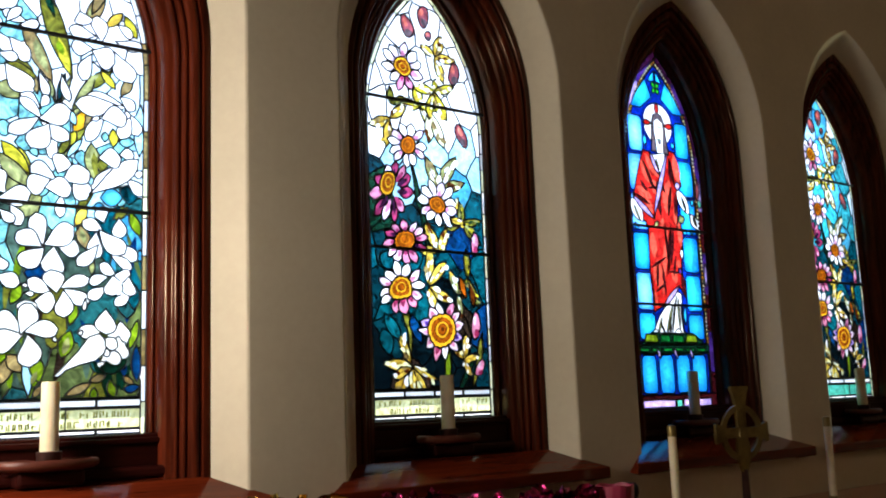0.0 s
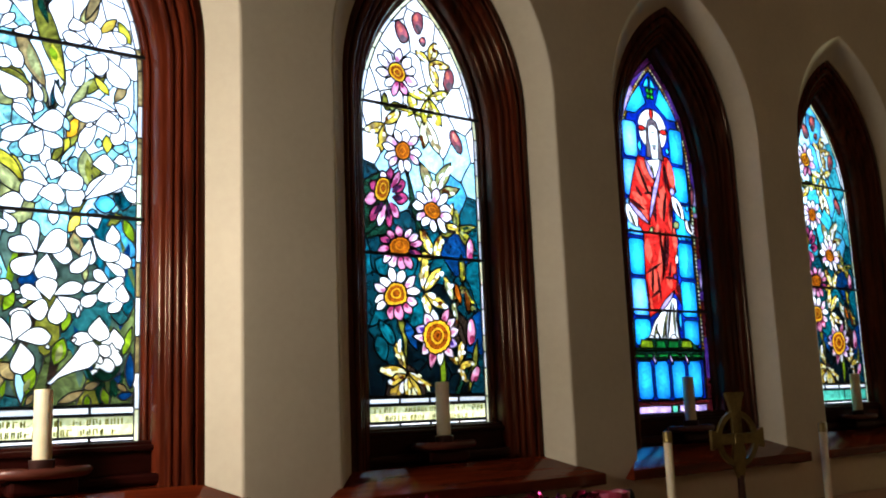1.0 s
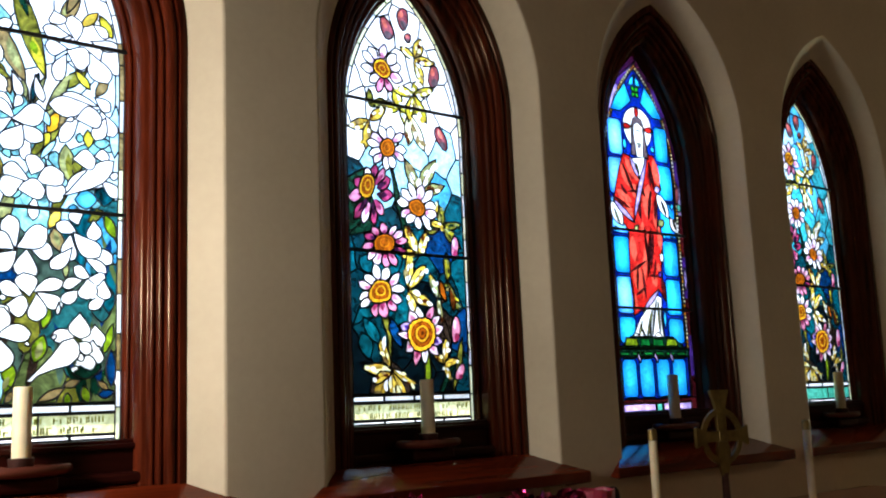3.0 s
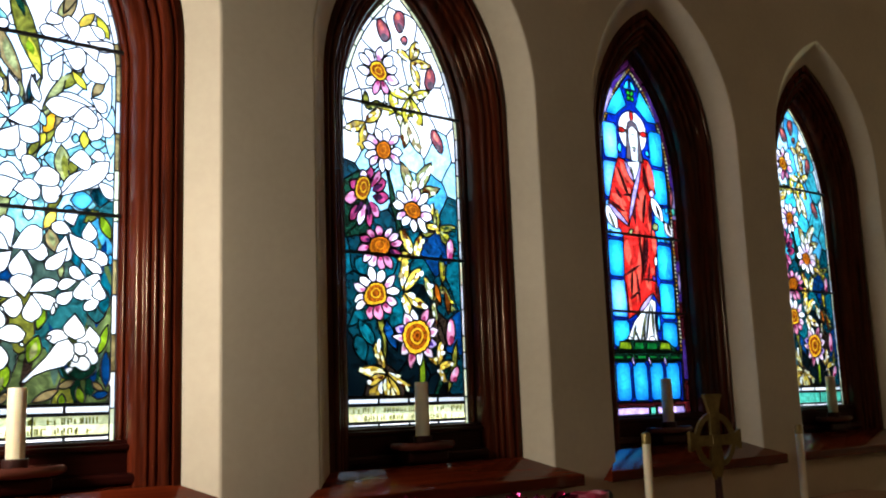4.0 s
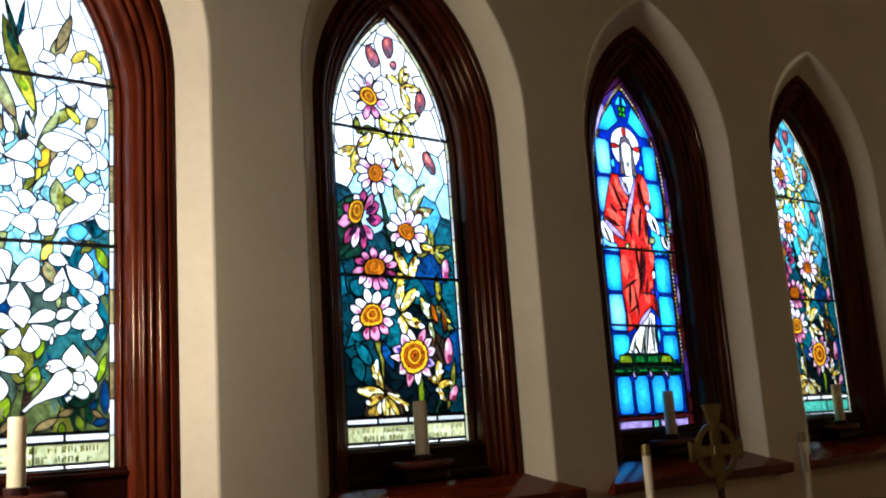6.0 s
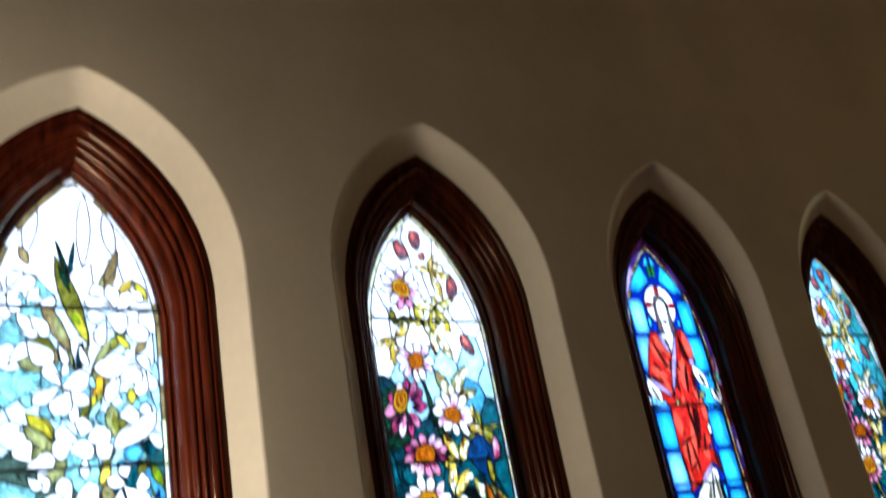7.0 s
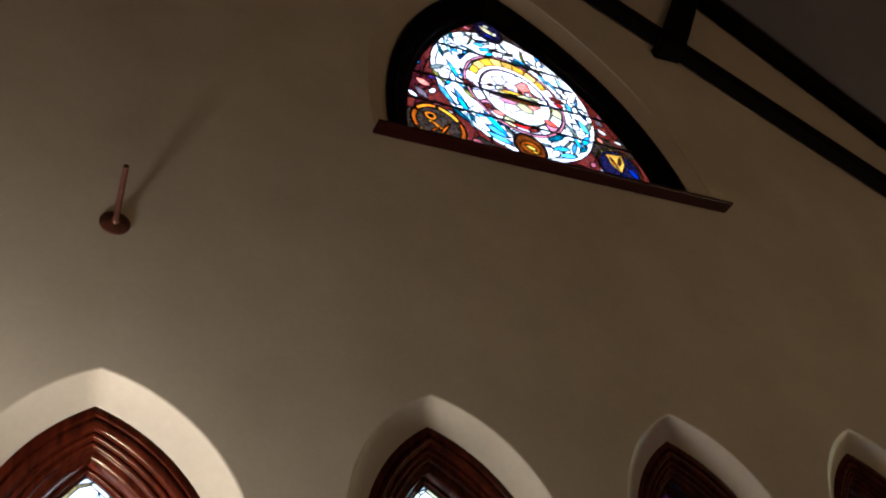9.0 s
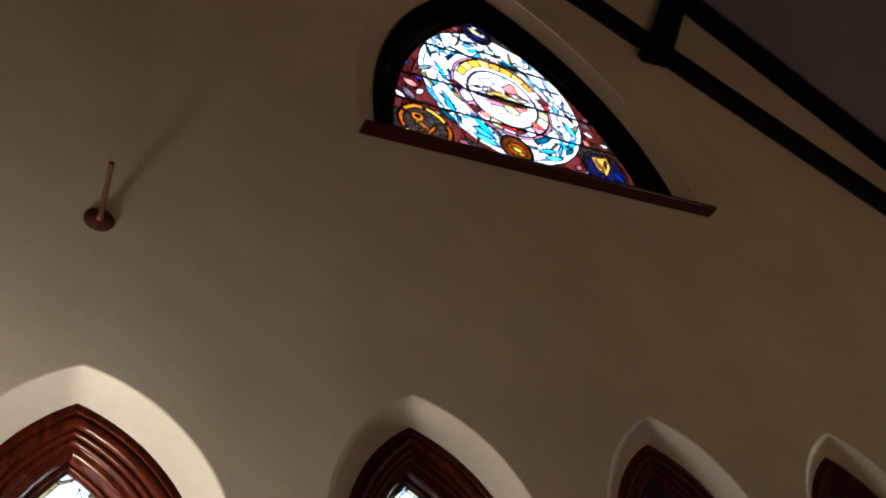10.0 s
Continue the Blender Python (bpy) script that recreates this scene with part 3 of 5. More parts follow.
def glaze(win, outline, shapes, y, came=0.0035):
    """Cuts the sheet along all the shapes, later ones over earlier ones: one object for each piece of glass, and one net of lead."""
    pts, faces = [], []
    for poly in [outline] + [s[0] for s in shapes]:
        turn = sum(p[0] * q[1] - q[0] * p[1] for p, q in zip(poly, poly[1:] + poly[:1]))
        loop = list(range(len(pts), len(pts) + len(poly)))
        faces.append(loop if turn > 0 else loop[::-1])
        pts += poly
    vs, _, fs, _, _, of = delaunay_2d_cdt([Vector(p) for p in pts], [], faces, 1, 2e-4)
    keep = [(tuple(f), max(o)) for f, o in zip(fs, of) if 0 in o and max(o) > 0]
    sides = {}
    for i, (f, _) in enumerate(keep):
        for a, b in zip(f, f[1:] + f[:1]):
            sides.setdefault((min(a, b), max(a, b)), []).append(i)
    group = [-1] * len(keep)
    count = 0
    near = {}
    for e, t in sides.items():
        if len(t) == 2:
            near.setdefault(t[0], []).append(t[1])
            near.setdefault(t[1], []).append(t[0])
    for i in range(len(keep)):
        if group[i] < 0:
            group[i], stack = count, [i]
            while stack:
                k = stack.pop()
                for j in near.get(k, ()):
                    if group[j] < 0 and keep[j][1] == keep[k][1]:
                        group[j] = count
                        stack.append(j)
            count += 1

    def area(f):
        a, b, c = (vs[i] for i in f[:3])
        return abs((b - a).cross(c - a)) / 2

    # slivers join the neighbour with which they share most
    for _ in range(3):
        size, share = {}, {}
        for (f, _k), g in zip(keep, group):
            size[g] = size.get(g, 0) + area(f)
        for e, t in sides.items():
            if len(t) == 2 and group[t[0]] != group[t[1]]:
                d = (vs[e[0]] - vs[e[1]]).length
                for p, q in ((0, 1), (1, 0)):
                    s = share.setdefault(group[t[p]], {})
                    s[group[t[q]]] = s.get(group[t[q]], 0) + d
        swap = {g: max(share[g], key=share[g].get) for g, a in size.items() if a < 0.00012 and g in share}
        group = [swap.get(g, g) if swap.get(swap.get(g, g)) is None else g for g in group]
    members = {}
    for i, g in enumerate(group):
        members.setdefault(g, []).append(i)
    jv, jf, jm, slots = [], [], [], []
    leaded = sorted((g for g, idx in members.items() if len(shapes[keep[max(idx, key=lambda i: area(keep[i][0]))][1] - 1]) < 3), key=lambda g: -sum(area(keep[i][0]) for i in members[g]))
    tiny = set(leaded[290:])
    for g, idx in members.items():
        tone = max(idx, key=lambda i: area(keep[i][0]))
        me_v, remap, polys = [], {}, []
        for i in idx:
            for v in keep[i][0]:
                if v not in remap:
                    remap[v] = len(me_v)
                    me_v.append(v)
        n = len(me_v)
        rim = [e for i in idx for e in zip(keep[i][0], keep[i][0][1:] + keep[i][0][:1]) if len({group[t] for t in sides[(min(e), max(e))]}) > 1 or len(sides[(min(e), max(e))]) == 1]
        polys = [[remap[v] for v in keep[i][0]] for i in idx] + [[remap[b], remap[a], remap[a] + n, remap[b] + n] for a, b in rim]
        cx, cz = sum(vs[v].x for v in me_v) / n, sum(vs[v].y for v in me_v) / n
        shape = shapes[keep[tone][1] - 1]
        if len(shape) > 2 or g in tiny:
            # painted on the sheet, not leaded, and the smallest chips: all in one mesh
            if shape[1] not in slots:
                slots.append(shape[1])
            base = len(jv)
            jv += [(vs[v].x, y, vs[v].y) for v in me_v] + [(vs[v].x, y + 0.003, vs[v].y) for v in me_v]
            jf += [[base + v for v in p] for p in polys]
            jm += [slots.index(shape[1])] * len(polys)
            continue
        me = bpy.data.meshes.new("glass_piece")
        me.from_pydata([(vs[v].x - cx, 0, vs[v].y - cz) for v in me_v] + [(vs[v].x - cx, 0.003, vs[v].y - cz) for v in me_v], [], polys)
        me.materials.append(GLASS[shapes[keep[tone][1] - 1][1]])
        ob = new("glass_piece", me)
        ob.parent, ob.location = win, (cx, y, cz)
    if jv:
        me = bpy.data.meshes.new("painted_detail")
        me.from_pydata(jv, [], jf)
        for tone in slots:
            me.materials.append(GLASS[tone])
        me.polygons.foreach_set("material_index", jm)
        ob = new("painted_detail", me)
        ob.parent = win
        tagged(ob, "fine painted detail on the stained glass", kind="stuff")
    lv, lf = [], []
    for (a, b), t in sides.items():
        if len(t) == 2 and group[t[0]] == group[t[1]]:
            continue
        p, q = vs[a], vs[b]
        d = (q - p)
        if d.length < 1e-5:
            continue
        d.normalize()
        top = shapes[max(keep[i][1] for i in t) - 1]
        if len(top) > 2 and top[2] == "soft" and len(t) == 2:
            continue
        half = 0.001 if len(top) > 2 and len(t) == 2 else came
        n = Vector((-d.y, d.x)) * half
        p, q = p - d * half * 0.5, q + d * half * 0.5
        k = len(lv)
        for w in (p, q):
            lv += [(w.x + n.x, y + 0.001, w.y + n.y), (w.x, y - 0.0035, w.y), (w.x - n.x, y + 0.001, w.y - n.y), (w.x, y + 0.006, w.y)]
        lf += [(k + i, k + (i + 1) % 4, k + 4 + (i + 1) % 4, k + 4 + i) for i in range(4)]
    me = bpy.data.meshes.new("lead_came")
    me.from_pydata(lv, [], lf)
    me.materials.append(LEAD)
    ob = new("lead_came", me)
    ob.parent = win
    tagged(ob, "dark lead strips between the panes")


def saddle_bars(win, rows, y):
    for x0, x1, z in rows:
        part("saddle_bar", box(bmesh.new(), x0, x1, y - 0.016, y - 0.004, z - 0.006, z + 0.006, 0.002), IRON, win)


def inscription(win, y, rows, seed):
    """Lettering that cannot be read: small upright bars on the pane."""
    rnd = random.Random(seed)
    for x0, x1, z, h in rows:
        bm = bmesh.new()
        x = x0
        while x < x1:
            w = rnd.uniform(0.010, 0.017)
            if rnd.random() > 0.25:
                k = rnd.uniform(0.7, 1.0)
                box(bm, x, x + 0.0052, y - 0.0025, y - 0.001, z, z + h * k)
                if rnd.random() > 0.35:
                    box(bm, x + w - 0.005, x + w, y - 0.0024, y - 0.001, z + h * (1 - k), z + h)
                if rnd.random() > 0.35:
                    lift = rnd.choice((0.0, 0.42, 0.8))
                    box(bm, x, x + w, y - 0.0023, y - 0.001, z + h * lift, z + h * (lift + 0.17))
            x += w + 0.006
        part("lettering", bm, GLASS["lettering"], win, "worn olive lettering, too faint to read")


glass("lettering", (0.26, 0.25, 0.07), 0.6, 0.3)
PANE = (0.298, 2.665, 3.280, 1.483)
OUTER = arch(*BACKING[:3], 1.29)


def lancet(name, c, label):
    win = holder(name, (c, 0, 0), label, "window", kind="structure")
    joinery(win, OUTER, arch(*PANE[:3], 1.29), 1.33, 0.092, GLASSY)
    sill(win)
    return win


def panel(shapes, z0, z1, x=0.285, split=4, colour="parchment"):
    """The inscription pane with its strips of clear glass above and below."""
    shapes.append((bar(-0.31, z0 - 0.03, 0.31, z1 + 0.035), "night"))
    for k in range(split):
        a, b = -x + 2 * x * k / split, -x + 2 * x * (k + 1) / split
        shapes.append((bar(a + 0.002, z1 + 0.006, b - 0.002, z1 + 0.028), "white"))
        shapes.append((bar(a + 0.002, z0 - 0.016, b - 0.002, z0 - 0.004), "white"))
    shapes.append((bar(-x, z0, 0.05, z1), colour))
    shapes.append((bar(0.05, z0, x, z1), colour))


def daisy_window(win, sky_tones, seed, text=True):
    sh = []
    for (x, z), poly in voronoi(seed, 64, -0.32, 0.32, 1.45, 3.3, 1.3):
        if z > 2.62:
            tone = sky_tones[0] if text else ("sky_light", "ice", "pale_blue", "sky_light", "aqua")[int(abs(x * 370 + z * 530)) % 5]
        elif z > 2.42:
            tone = sky_tones[1] if x > -0.2 else sky_tones[0]
        elif z > 2.33 and x > 0.1:
            tone = "sky_blue"
        elif z > 2.05:
            tone = ("teal", "ocean", "deep_teal", "bottle", "teal")[int(abs(x * 370 + z * 530)) % 5]
        elif z > 1.75:
            tone = ("teal", "ocean", "teal", "deep_teal")[int(abs(x * 410 + z * 610)) % 4] if x < -0.04 else ("night", "umber", "deep_teal", "night", "ocean")[int(abs(x * 410 + z * 610)) % 5]
        else:
            tone = ("night", "umber", "deep_teal", "night")[int(abs(x * 410 + z * 610)) % 4]
        sh.append((poly, tone))
    # the hill and the stems
    sh.append((blade(-0.34, 2.20, 0.33, 0.15, 66, -0.1), "bottle"))
    for x, z, ln, an, cl in ((-0.10, 1.72, 0.42, 96, "olive"), (0.06, 1.56, 0.30, 84, "leaf"), (0.0, 2.12, 0.40, 98, "bottle"), (0.20, 1.60, 0.24, 75, "olive"), (0.11, 1.55, 0.22, 60, "bottle")):
        sh.append((blade(x, z, ln, 0.028, an, 0.05), cl))
    # sprays of leaves
    spray(sh, 0.065, 2.985, ((0.10, 0.045, 62), (0.10, 0.04, -8), (0.12, 0.04, -75), (0.08, 0.035, 150)), "gold")
    spray(sh, -0.02, 2.745, ((0.12, 0.05, 172), (0.10, 0.04, 100), (0.13, 0.05, 12), (0.12, 0.045, -55)), "lemon")
    spray(sh, 0.03, 2.74, ((0.14, 0.05, -100), (0.16, 0.05, -70)), "cream")
    spray(sh, -0.17, 2.69, ((0.11, 0.05, 200), (0.13, 0.04, 255), (0.10, 0.04, 30)), "gold")
    spray(sh, 0.06, 2.42, ((0.14, 0.05, 112), (0.17, 0.055, 55), (0.14, 0.045, 12)), "sage")
    spray(sh, 0.18, 2.28, ((0.09, 0.04, 95), (0.09, 0.035, 10), (0.10, 0.04, 190), (0.12, 0.035, -50)), "olive")
    spray(sh, 0.045, 2.155, ((0.13, 0.045, 118), (0.11, 0.05, 62), (0.10, 0.04, 175)), "gold")
    spray(sh, -0.01, 2.02, ((0.14, 0.045, 85), (0.13, 0.05, 42), (0.14, 0.05, -38), (0.12, 0.04, -80)), "gold")
    spray(sh, 0.19, 2.06, ((0.12, 0.035, 88), (0.14, 0.03, -70), (0.12, 0.03, -115)), "olive")
    spray(sh, -0.10, 1.70, ((0.14, 0.05, 178), (0.15, 0.05, -70), (0.18, 0.045, -128), (0.15, 0.035, 115), (0.13, 0.03, -30)), "gold")
    spray(sh, -0.10, 1.69, ((0.11, 0.04, 198), (0.10, 0.035, -95)), "gold")
    spray(sh, 0.045, 2.82, ((0.10, 0.045, 168), (0.07, 0.035, 75), (0.12, 0.045, 18), (0.13, 0.05, -62), (0.12, 0.042, -105)), "lemon")
    spray(sh, -0.165, 2.745, ((0.07, 0.035, 95), (0.08, 0.03, 20)), "olive")
    spray(sh, 0.115, 2.30, ((0.10, 0.04, 60), (0.09, 0.035, 140), (0.08, 0.03, -20)), "gold")
    spray(sh, 0.13, 1.98, ((0.11, 0.035, 100), (0.09, 0.03, 35), (0.10, 0.03, -80)), "sage")
    spray(sh, 0.15, 1.72, ((0.12, 0.035, 70), (0.09, 0.03, 130), (0.08, 0.03, 10), (0.08, 0.03, -60)), "gold")
    strokes(sh, ((0.15, 2.06, 0.17, 1.96, 0.03, "rust"), (0.20, 2.02, 0.22, 1.93, 0.03, "brown"), (0.16, 1.90, 0.19, 1.80, 0.03, "umber"), (-0.22, 1.90, -0.16, 1.80, 0.06, "teal"), (-0.24, 1.84, -0.20, 1.74, 0.07, "teal"), (-0.10, 1.90, -0.06, 1.78, 0.05, "ocean"), (-0.24, 2.14, -0.17, 2.08, 0.07, "teal")))
    # buds
    for x, z, a, b, rot, cl in ((-0.08, 3.09, 0.03, 0.052, 14, "rose"), (0.01, 3.15, 0.028, 0.048, -4, "rose"), (0.038, 3.07, 0.02, 0.024, 0, "rose"), (0.155, 2.92, 0.028, 0.05, -8, "rose"),
                                (0.178, 2.655, 0.027, 0.05, 24, "rose"), (0.232, 2.20, 0.02, 0.05, -6, "pink"), (0.222, 1.86, 0.02, 0.058, -8, "pink"), (0.235, 1.69, 0.02, 0.036, -30, "pink")):
        sh.append((ellipse(x, z, a, b, rot, 12), cl))
        sh.append((ellipse(x + a * 0.15, z - b * 0.52, a * 0.62, b * 0.34, rot, 10), "taupe" if z > 2.4 else "magenta", "soft"))
        sh.append((ellipse(x - a * 0.2, z + b * 0.35, a * 0.4, b * 0.36, rot, 10), "salmon" if cl == "rose" else "blush", "soft"))
    # daisies
    flower(sh, -0.103, 2.908, 0.118, 0.048, 10, ("white", "white", "blush", "white", "white", "white", "white", "pink", "pink", "blush"), turn=10)
    flower(sh, -0.092, 2.580, 0.108, 0.043, 11, ("white", "blush", "white"), turn=4, heart=("orange", "rust"))
    flower(sh, -0.170, 2.385, 0.150, 0.058, 11, ("magenta", "pink", "magenta", "blush"), 0.74, 60, 20, shift=(-0.022, 0.024))
    flower(sh, 0.048, 2.355, 0.122, 0.046, 11, ("white", "white", "blush", "white"), turn=12, heart=("orange", "rust"))
    flower(sh, -0.113, 2.187, 0.130, 0.060, 12, ("pink", "blush", "blush", "pink", "pink", "magenta"), 0.80, 18, 5, heart=("orange", "rust"))
    flower(sh, -0.144, 1.998, 0.138, 0.066, 12, ("white", "blush", "white", "white", "white", "blush", "white", "white", "pink", "pink", "pink", "blush"), 0.88, 35, 12)
    flower(sh, 0.049, 1.836, 0.138, 0.080, 12, ("blush", "blush", "pink", "white", "blush", "lilac"), turn=8, blunt=0.38)
    sh = warped(sh, 0.014, 7)
    panel(sh, 1.510, 1.572, colour="parchment" if text else "jade")
    pane = arch(*PANE)
    edging(sh, pane, 0.017, 0.09, ("white", "cream", "cream", "white"), seed)
    glaze(win, pane, sh, GLASSY, 0.0041)
    saddle_bars(win, ((-0.30, 0.30, 2.762), (-0.30, 0.30, 2.155)), GLASSY)
    if text:
        inscription(win, GLASSY, ((-0.26, 0.26, 1.545, 0.021), (-0.23, 0.22, 1.515, 0.021)), seed)


def lily(out, x, z, r, turn, petals=6, trumpet=None, shade=False):
    """A lily seen from the front: pointed white petals, with its trumpet where it turns away."""
    if trumpet is not None:
        out.append((blade(x + 0.2 * r * math.cos(radians(trumpet)), z + 0.2 * r * math.sin(radians(trumpet)), r * 1.45, r * 0.42, trumpet, 0.0, 0.3), "white"))
    for k in range(petals):
        a = turn + 360 * k / petals + (9 if k % 2 else -8)
        q = 1.0 if k % 2 else 0.84
        bx, bz, bend = x + 0.08 * r * math.cos(radians(a)), z + 0.08 * r * math.sin(radians(a)), 0.14 if k % 2 else -0.12
        out.append((blade(bx, bz, r * q, r * (0.60 if k % 2 else 0.52), a, bend, 0.62), "white"))
        if shade:
            out.append((blade(bx, bz, r * q * 0.5, r * 0.17, a, bend * 0.5, 0.4), "pale_blue", "soft"))


def lily_window(win):
    sh = []
    for (x, z), poly in voronoi(11, 84, -0.32, 0.32, 1.45, 3.3, 1.3):
        pick = int(abs(x * 370 + z * 530))
        if z > 2.78:
            tone = "white"
        elif z > 2.50:
            tone = ("white", "ice", "white", "sea_mist")[pick % 4] if x < 0.14 else ("white", "ice")[pick % 2]
        elif z > 2.22:
            tone = ("sage", "sea_mist", "ice", "olive", "sea_mist")[pick % 5] if x < 0.10 else ("pale_blue", "ice", "sea_mist")[pick % 3]
        elif z > 2.0:
            tone = ("lagoon", "olive", "smoke_green", "sea_mist")[pick % 4] if x < 0.08 else ("lagoon", "teal", "sky_blue", "smoke_green")[pick % 4]
        elif z > 1.75:
            tone = ("smoke_green", "olive", "moss", "lagoon")[pick % 4] if x < 0.10 else ("lagoon", "smoke_green", "moss")[pick % 3]
        else:
            tone = ("moss", "smoke_green", "olive", "moss", "lagoon")[pick % 5]
        sh.append((poly, tone))
    # tangled stems low down
    rnd = random.Random(17)
    for k in range(54):
        x, z = rnd.uniform(-0.29, 0.29), rnd.uniform(1.56, 1.98)
        tone = rnd.choice(("moss", "leaf", "olive", "smoke_green", "umber", "lagoon") if x < 0.12 else ("moss", "ocean", "smoke_green", "lagoon", "bottle"))
        sh.append((blade(x, z, rnd.uniform(0.10, 0.20), rnd.uniform(0.018, 0.036), rnd.uniform(72, 112), rnd.uniform(-0.12, 0.12)), tone, "soft"))
    sh.append(([(-0.32, 2.93), (-0.10, 2.88), (0.12, 2.96), (0.32, 2.90), (0.32, 3.3), (-0.32, 3.3)], "white"))
    for x, z, ln, an in ((-0.16, 2.95, 0.26, 82), (0.03, 2.92, 0.30, 86), (0.14, 2.97, 0.18, 98)):
        sh.append((blade(x, z, ln, 0.05, an, 0.03), "white"))
    for x, z, r, tn in ((-0.27, 2.60, 0.10, 15), (-0.26, 2.31, 0.10, 40), (-0.25, 2.05, 0.10, 30), (-0.26, 1.83, 0.09, 70), (-0.22, 2.82, 0.10, 70)):
        lily(sh, x, z, r, tn)
    strokes(sh, ((0.200, 2.439, 0.254, 2.446, 0.036, "sea_mist"), (0.082, 2.394, 0.083, 2.343, 0.041, "sea_mist"), (-0.059, 2.246, -0.016, 2.250, 0.030, "sea_mist"), (0.271, 2.576, 0.269, 2.395, 0.039, "pale_blue"), (0.153, 2.466, 0.153, 2.432, 0.024, "sea_mist"), (0.142, 2.244, 0.214, 2.251, 0.059, "sky_blue"), (0.236, 2.306, 0.237, 2.230, 0.060, "teal"), (0.123, 2.216, 0.154, 2.219, 0.023, "sky_blue"), (-0.081, 2.403, -0.054, 2.355, 0.028, "sea_mist"), (-0.054, 2.384, -0.027, 2.366, 0.025, "sea_mist")))
    strokes(sh, ((0.275, 2.082, 0.276, 2.043, 0.024, "sky_blue"), (-0.075, 2.005, -0.028, 2.008, 0.038, "ocean"), (0.232, 1.943, 0.233, 1.855, 0.064, "lagoon"), (0.254, 1.973, 0.255, 1.884, 0.044, "teal")))
    strokes(sh, ((-0.125, 2.394, -0.059, 2.403, 0.056, "sea_mist"), (-0.082, 1.988, -0.016, 1.992, 0.059, "ocean"), (-0.130, 1.990, -0.129, 1.939, 0.041, "teal"), (-0.179, 2.432, -0.130, 2.439, 0.051, "sea_mist")))
    strokes(sh, ((0.044, 2.638, 0.007, 2.526, 0.017, "sage"), (-0.019, 2.612, -0.004, 2.540, 0.014, "sage"), (0.125, 2.610, 0.049, 2.495, 0.025, "sage"), (0.101, 2.526, 0.065, 2.407, 0.018, "olive"), (0.118, 2.414, 0.091, 2.479, 0.019, "olive"), (0.067, 2.445, 0.021, 2.350, 0.022, "sage"), (-0.042, 2.556, -0.057, 2.628, 0.014, "sage"), (0.127, 2.295, 0.069, 2.178, 0.029, "olive"), (0.003, 2.526, 0.021, 2.642, 0.016, "ice"), (-0.061, 2.369, -0.039, 2.460, 0.021, "sage"), (-0.014, 2.367, 0.005, 2.429, 0.017, "ice")))
    strokes(sh, ((-0.062, 2.960, 0.046, 2.628, 0.060, "olive"), (0.000, 2.760, 0.038, 2.645, 0.030, "lemon", "soft"), (-0.050, 2.930, -0.012, 2.820, 0.022, "bottle", "soft"), (-0.110, 2.800, -0.014, 2.604, 0.052, "tan"), (-0.075, 2.730, -0.035, 2.640, 0.022, "sage", "soft"), (0.085, 2.823, 0.147, 2.942, 0.047, "tan"), (0.149, 2.823, 0.205, 2.883, 0.032, "gold"), (0.211, 2.876, 0.255, 2.803, 0.035, "lemon"), (0.080, 2.597, 0.175, 2.679, 0.039, "olive"), (0.139, 2.673, 0.186, 2.615, 0.026, "lemon"), (0.203, 2.595, 0.241, 2.667, 0.032, "tan"), (0.048, 2.518, 0.121, 2.656, 0.035, "sage"), (-0.023, 2.615, -0.011, 2.553, 0.020, "sage")))
    strokes(sh, ((0.023, 2.642, 0.006, 2.545, 0.020, "teal"), (-0.059, 2.560, -0.084, 2.634, 0.024, "tan"), (-0.128, 2.659, -0.074, 2.625, 0.032, "olive"), (0.055, 2.449, 0.085, 2.519, 0.036, "saffron"), (0.033, 2.399, 0.062, 2.455, 0.032, "lemon"), (0.010, 2.363, 0.045, 2.438, 0.027, "olive"), (0.092, 2.456, 0.105, 2.511, 0.026, "tan"), (0.110, 2.421, 0.130, 2.291, 0.054, "sage"), (0.137, 2.326, 0.158, 2.389, 0.031, "olive"), (0.183, 2.419, 0.178, 2.480, 0.032, "lemon"), (-0.107, 2.378, -0.072, 2.288, 0.032, "lemon"), (0.031, 2.530, 0.060, 2.474, 0.029, "pale_blue"), (0.038, 2.366, 0.082, 2.432, 0.022, "pale_blue"), (0.066, 2.142, 0.100, 2.210, 0.033, "gold")))
    strokes(sh, ((0.055, 1.834, 0.074, 1.909, 0.032, "leaf"), (0.031, 1.730, 0.060, 1.817, 0.048, "leaf"), (0.240, 1.757, 0.270, 1.852, 0.028, "leaf"), (0.240, 2.205, 0.273, 2.128, 0.033, "leaf"), (0.189, 2.178, 0.233, 2.219, 0.027, "olive"), (0.081, 2.147, 0.104, 2.072, 0.040, "tan"), (0.118, 2.044, 0.120, 1.993, 0.019, "sage"), (0.150, 1.697, 0.235, 1.717, 0.050, "bottle"), (0.265, 1.771, 0.268, 1.652, 0.035, "ocean"), (0.225, 1.632, 0.279, 1.634, 0.029, "ocean")))
    strokes(sh, ((0.046, 1.613, 0.125, 1.654, 0.027, "tan"), (0.122, 1.659, 0.170, 1.677, 0.024, "tan"), (0.225, 1.674, 0.259, 1.644, 0.020, "tan"), (0.134, 1.599, 0.134, 1.641, 0.024, "leaf"), (-0.062, 1.636, -0.028, 1.707, 0.038, "leaf"), (-0.068, 1.707, -0.062, 1.626, 0.022, "pale_blue"), (-0.045, 1.612, -0.026, 1.646, 0.021, "tan"), (0.182, 1.661, 0.200, 1.604, 0.028, "leaf")))
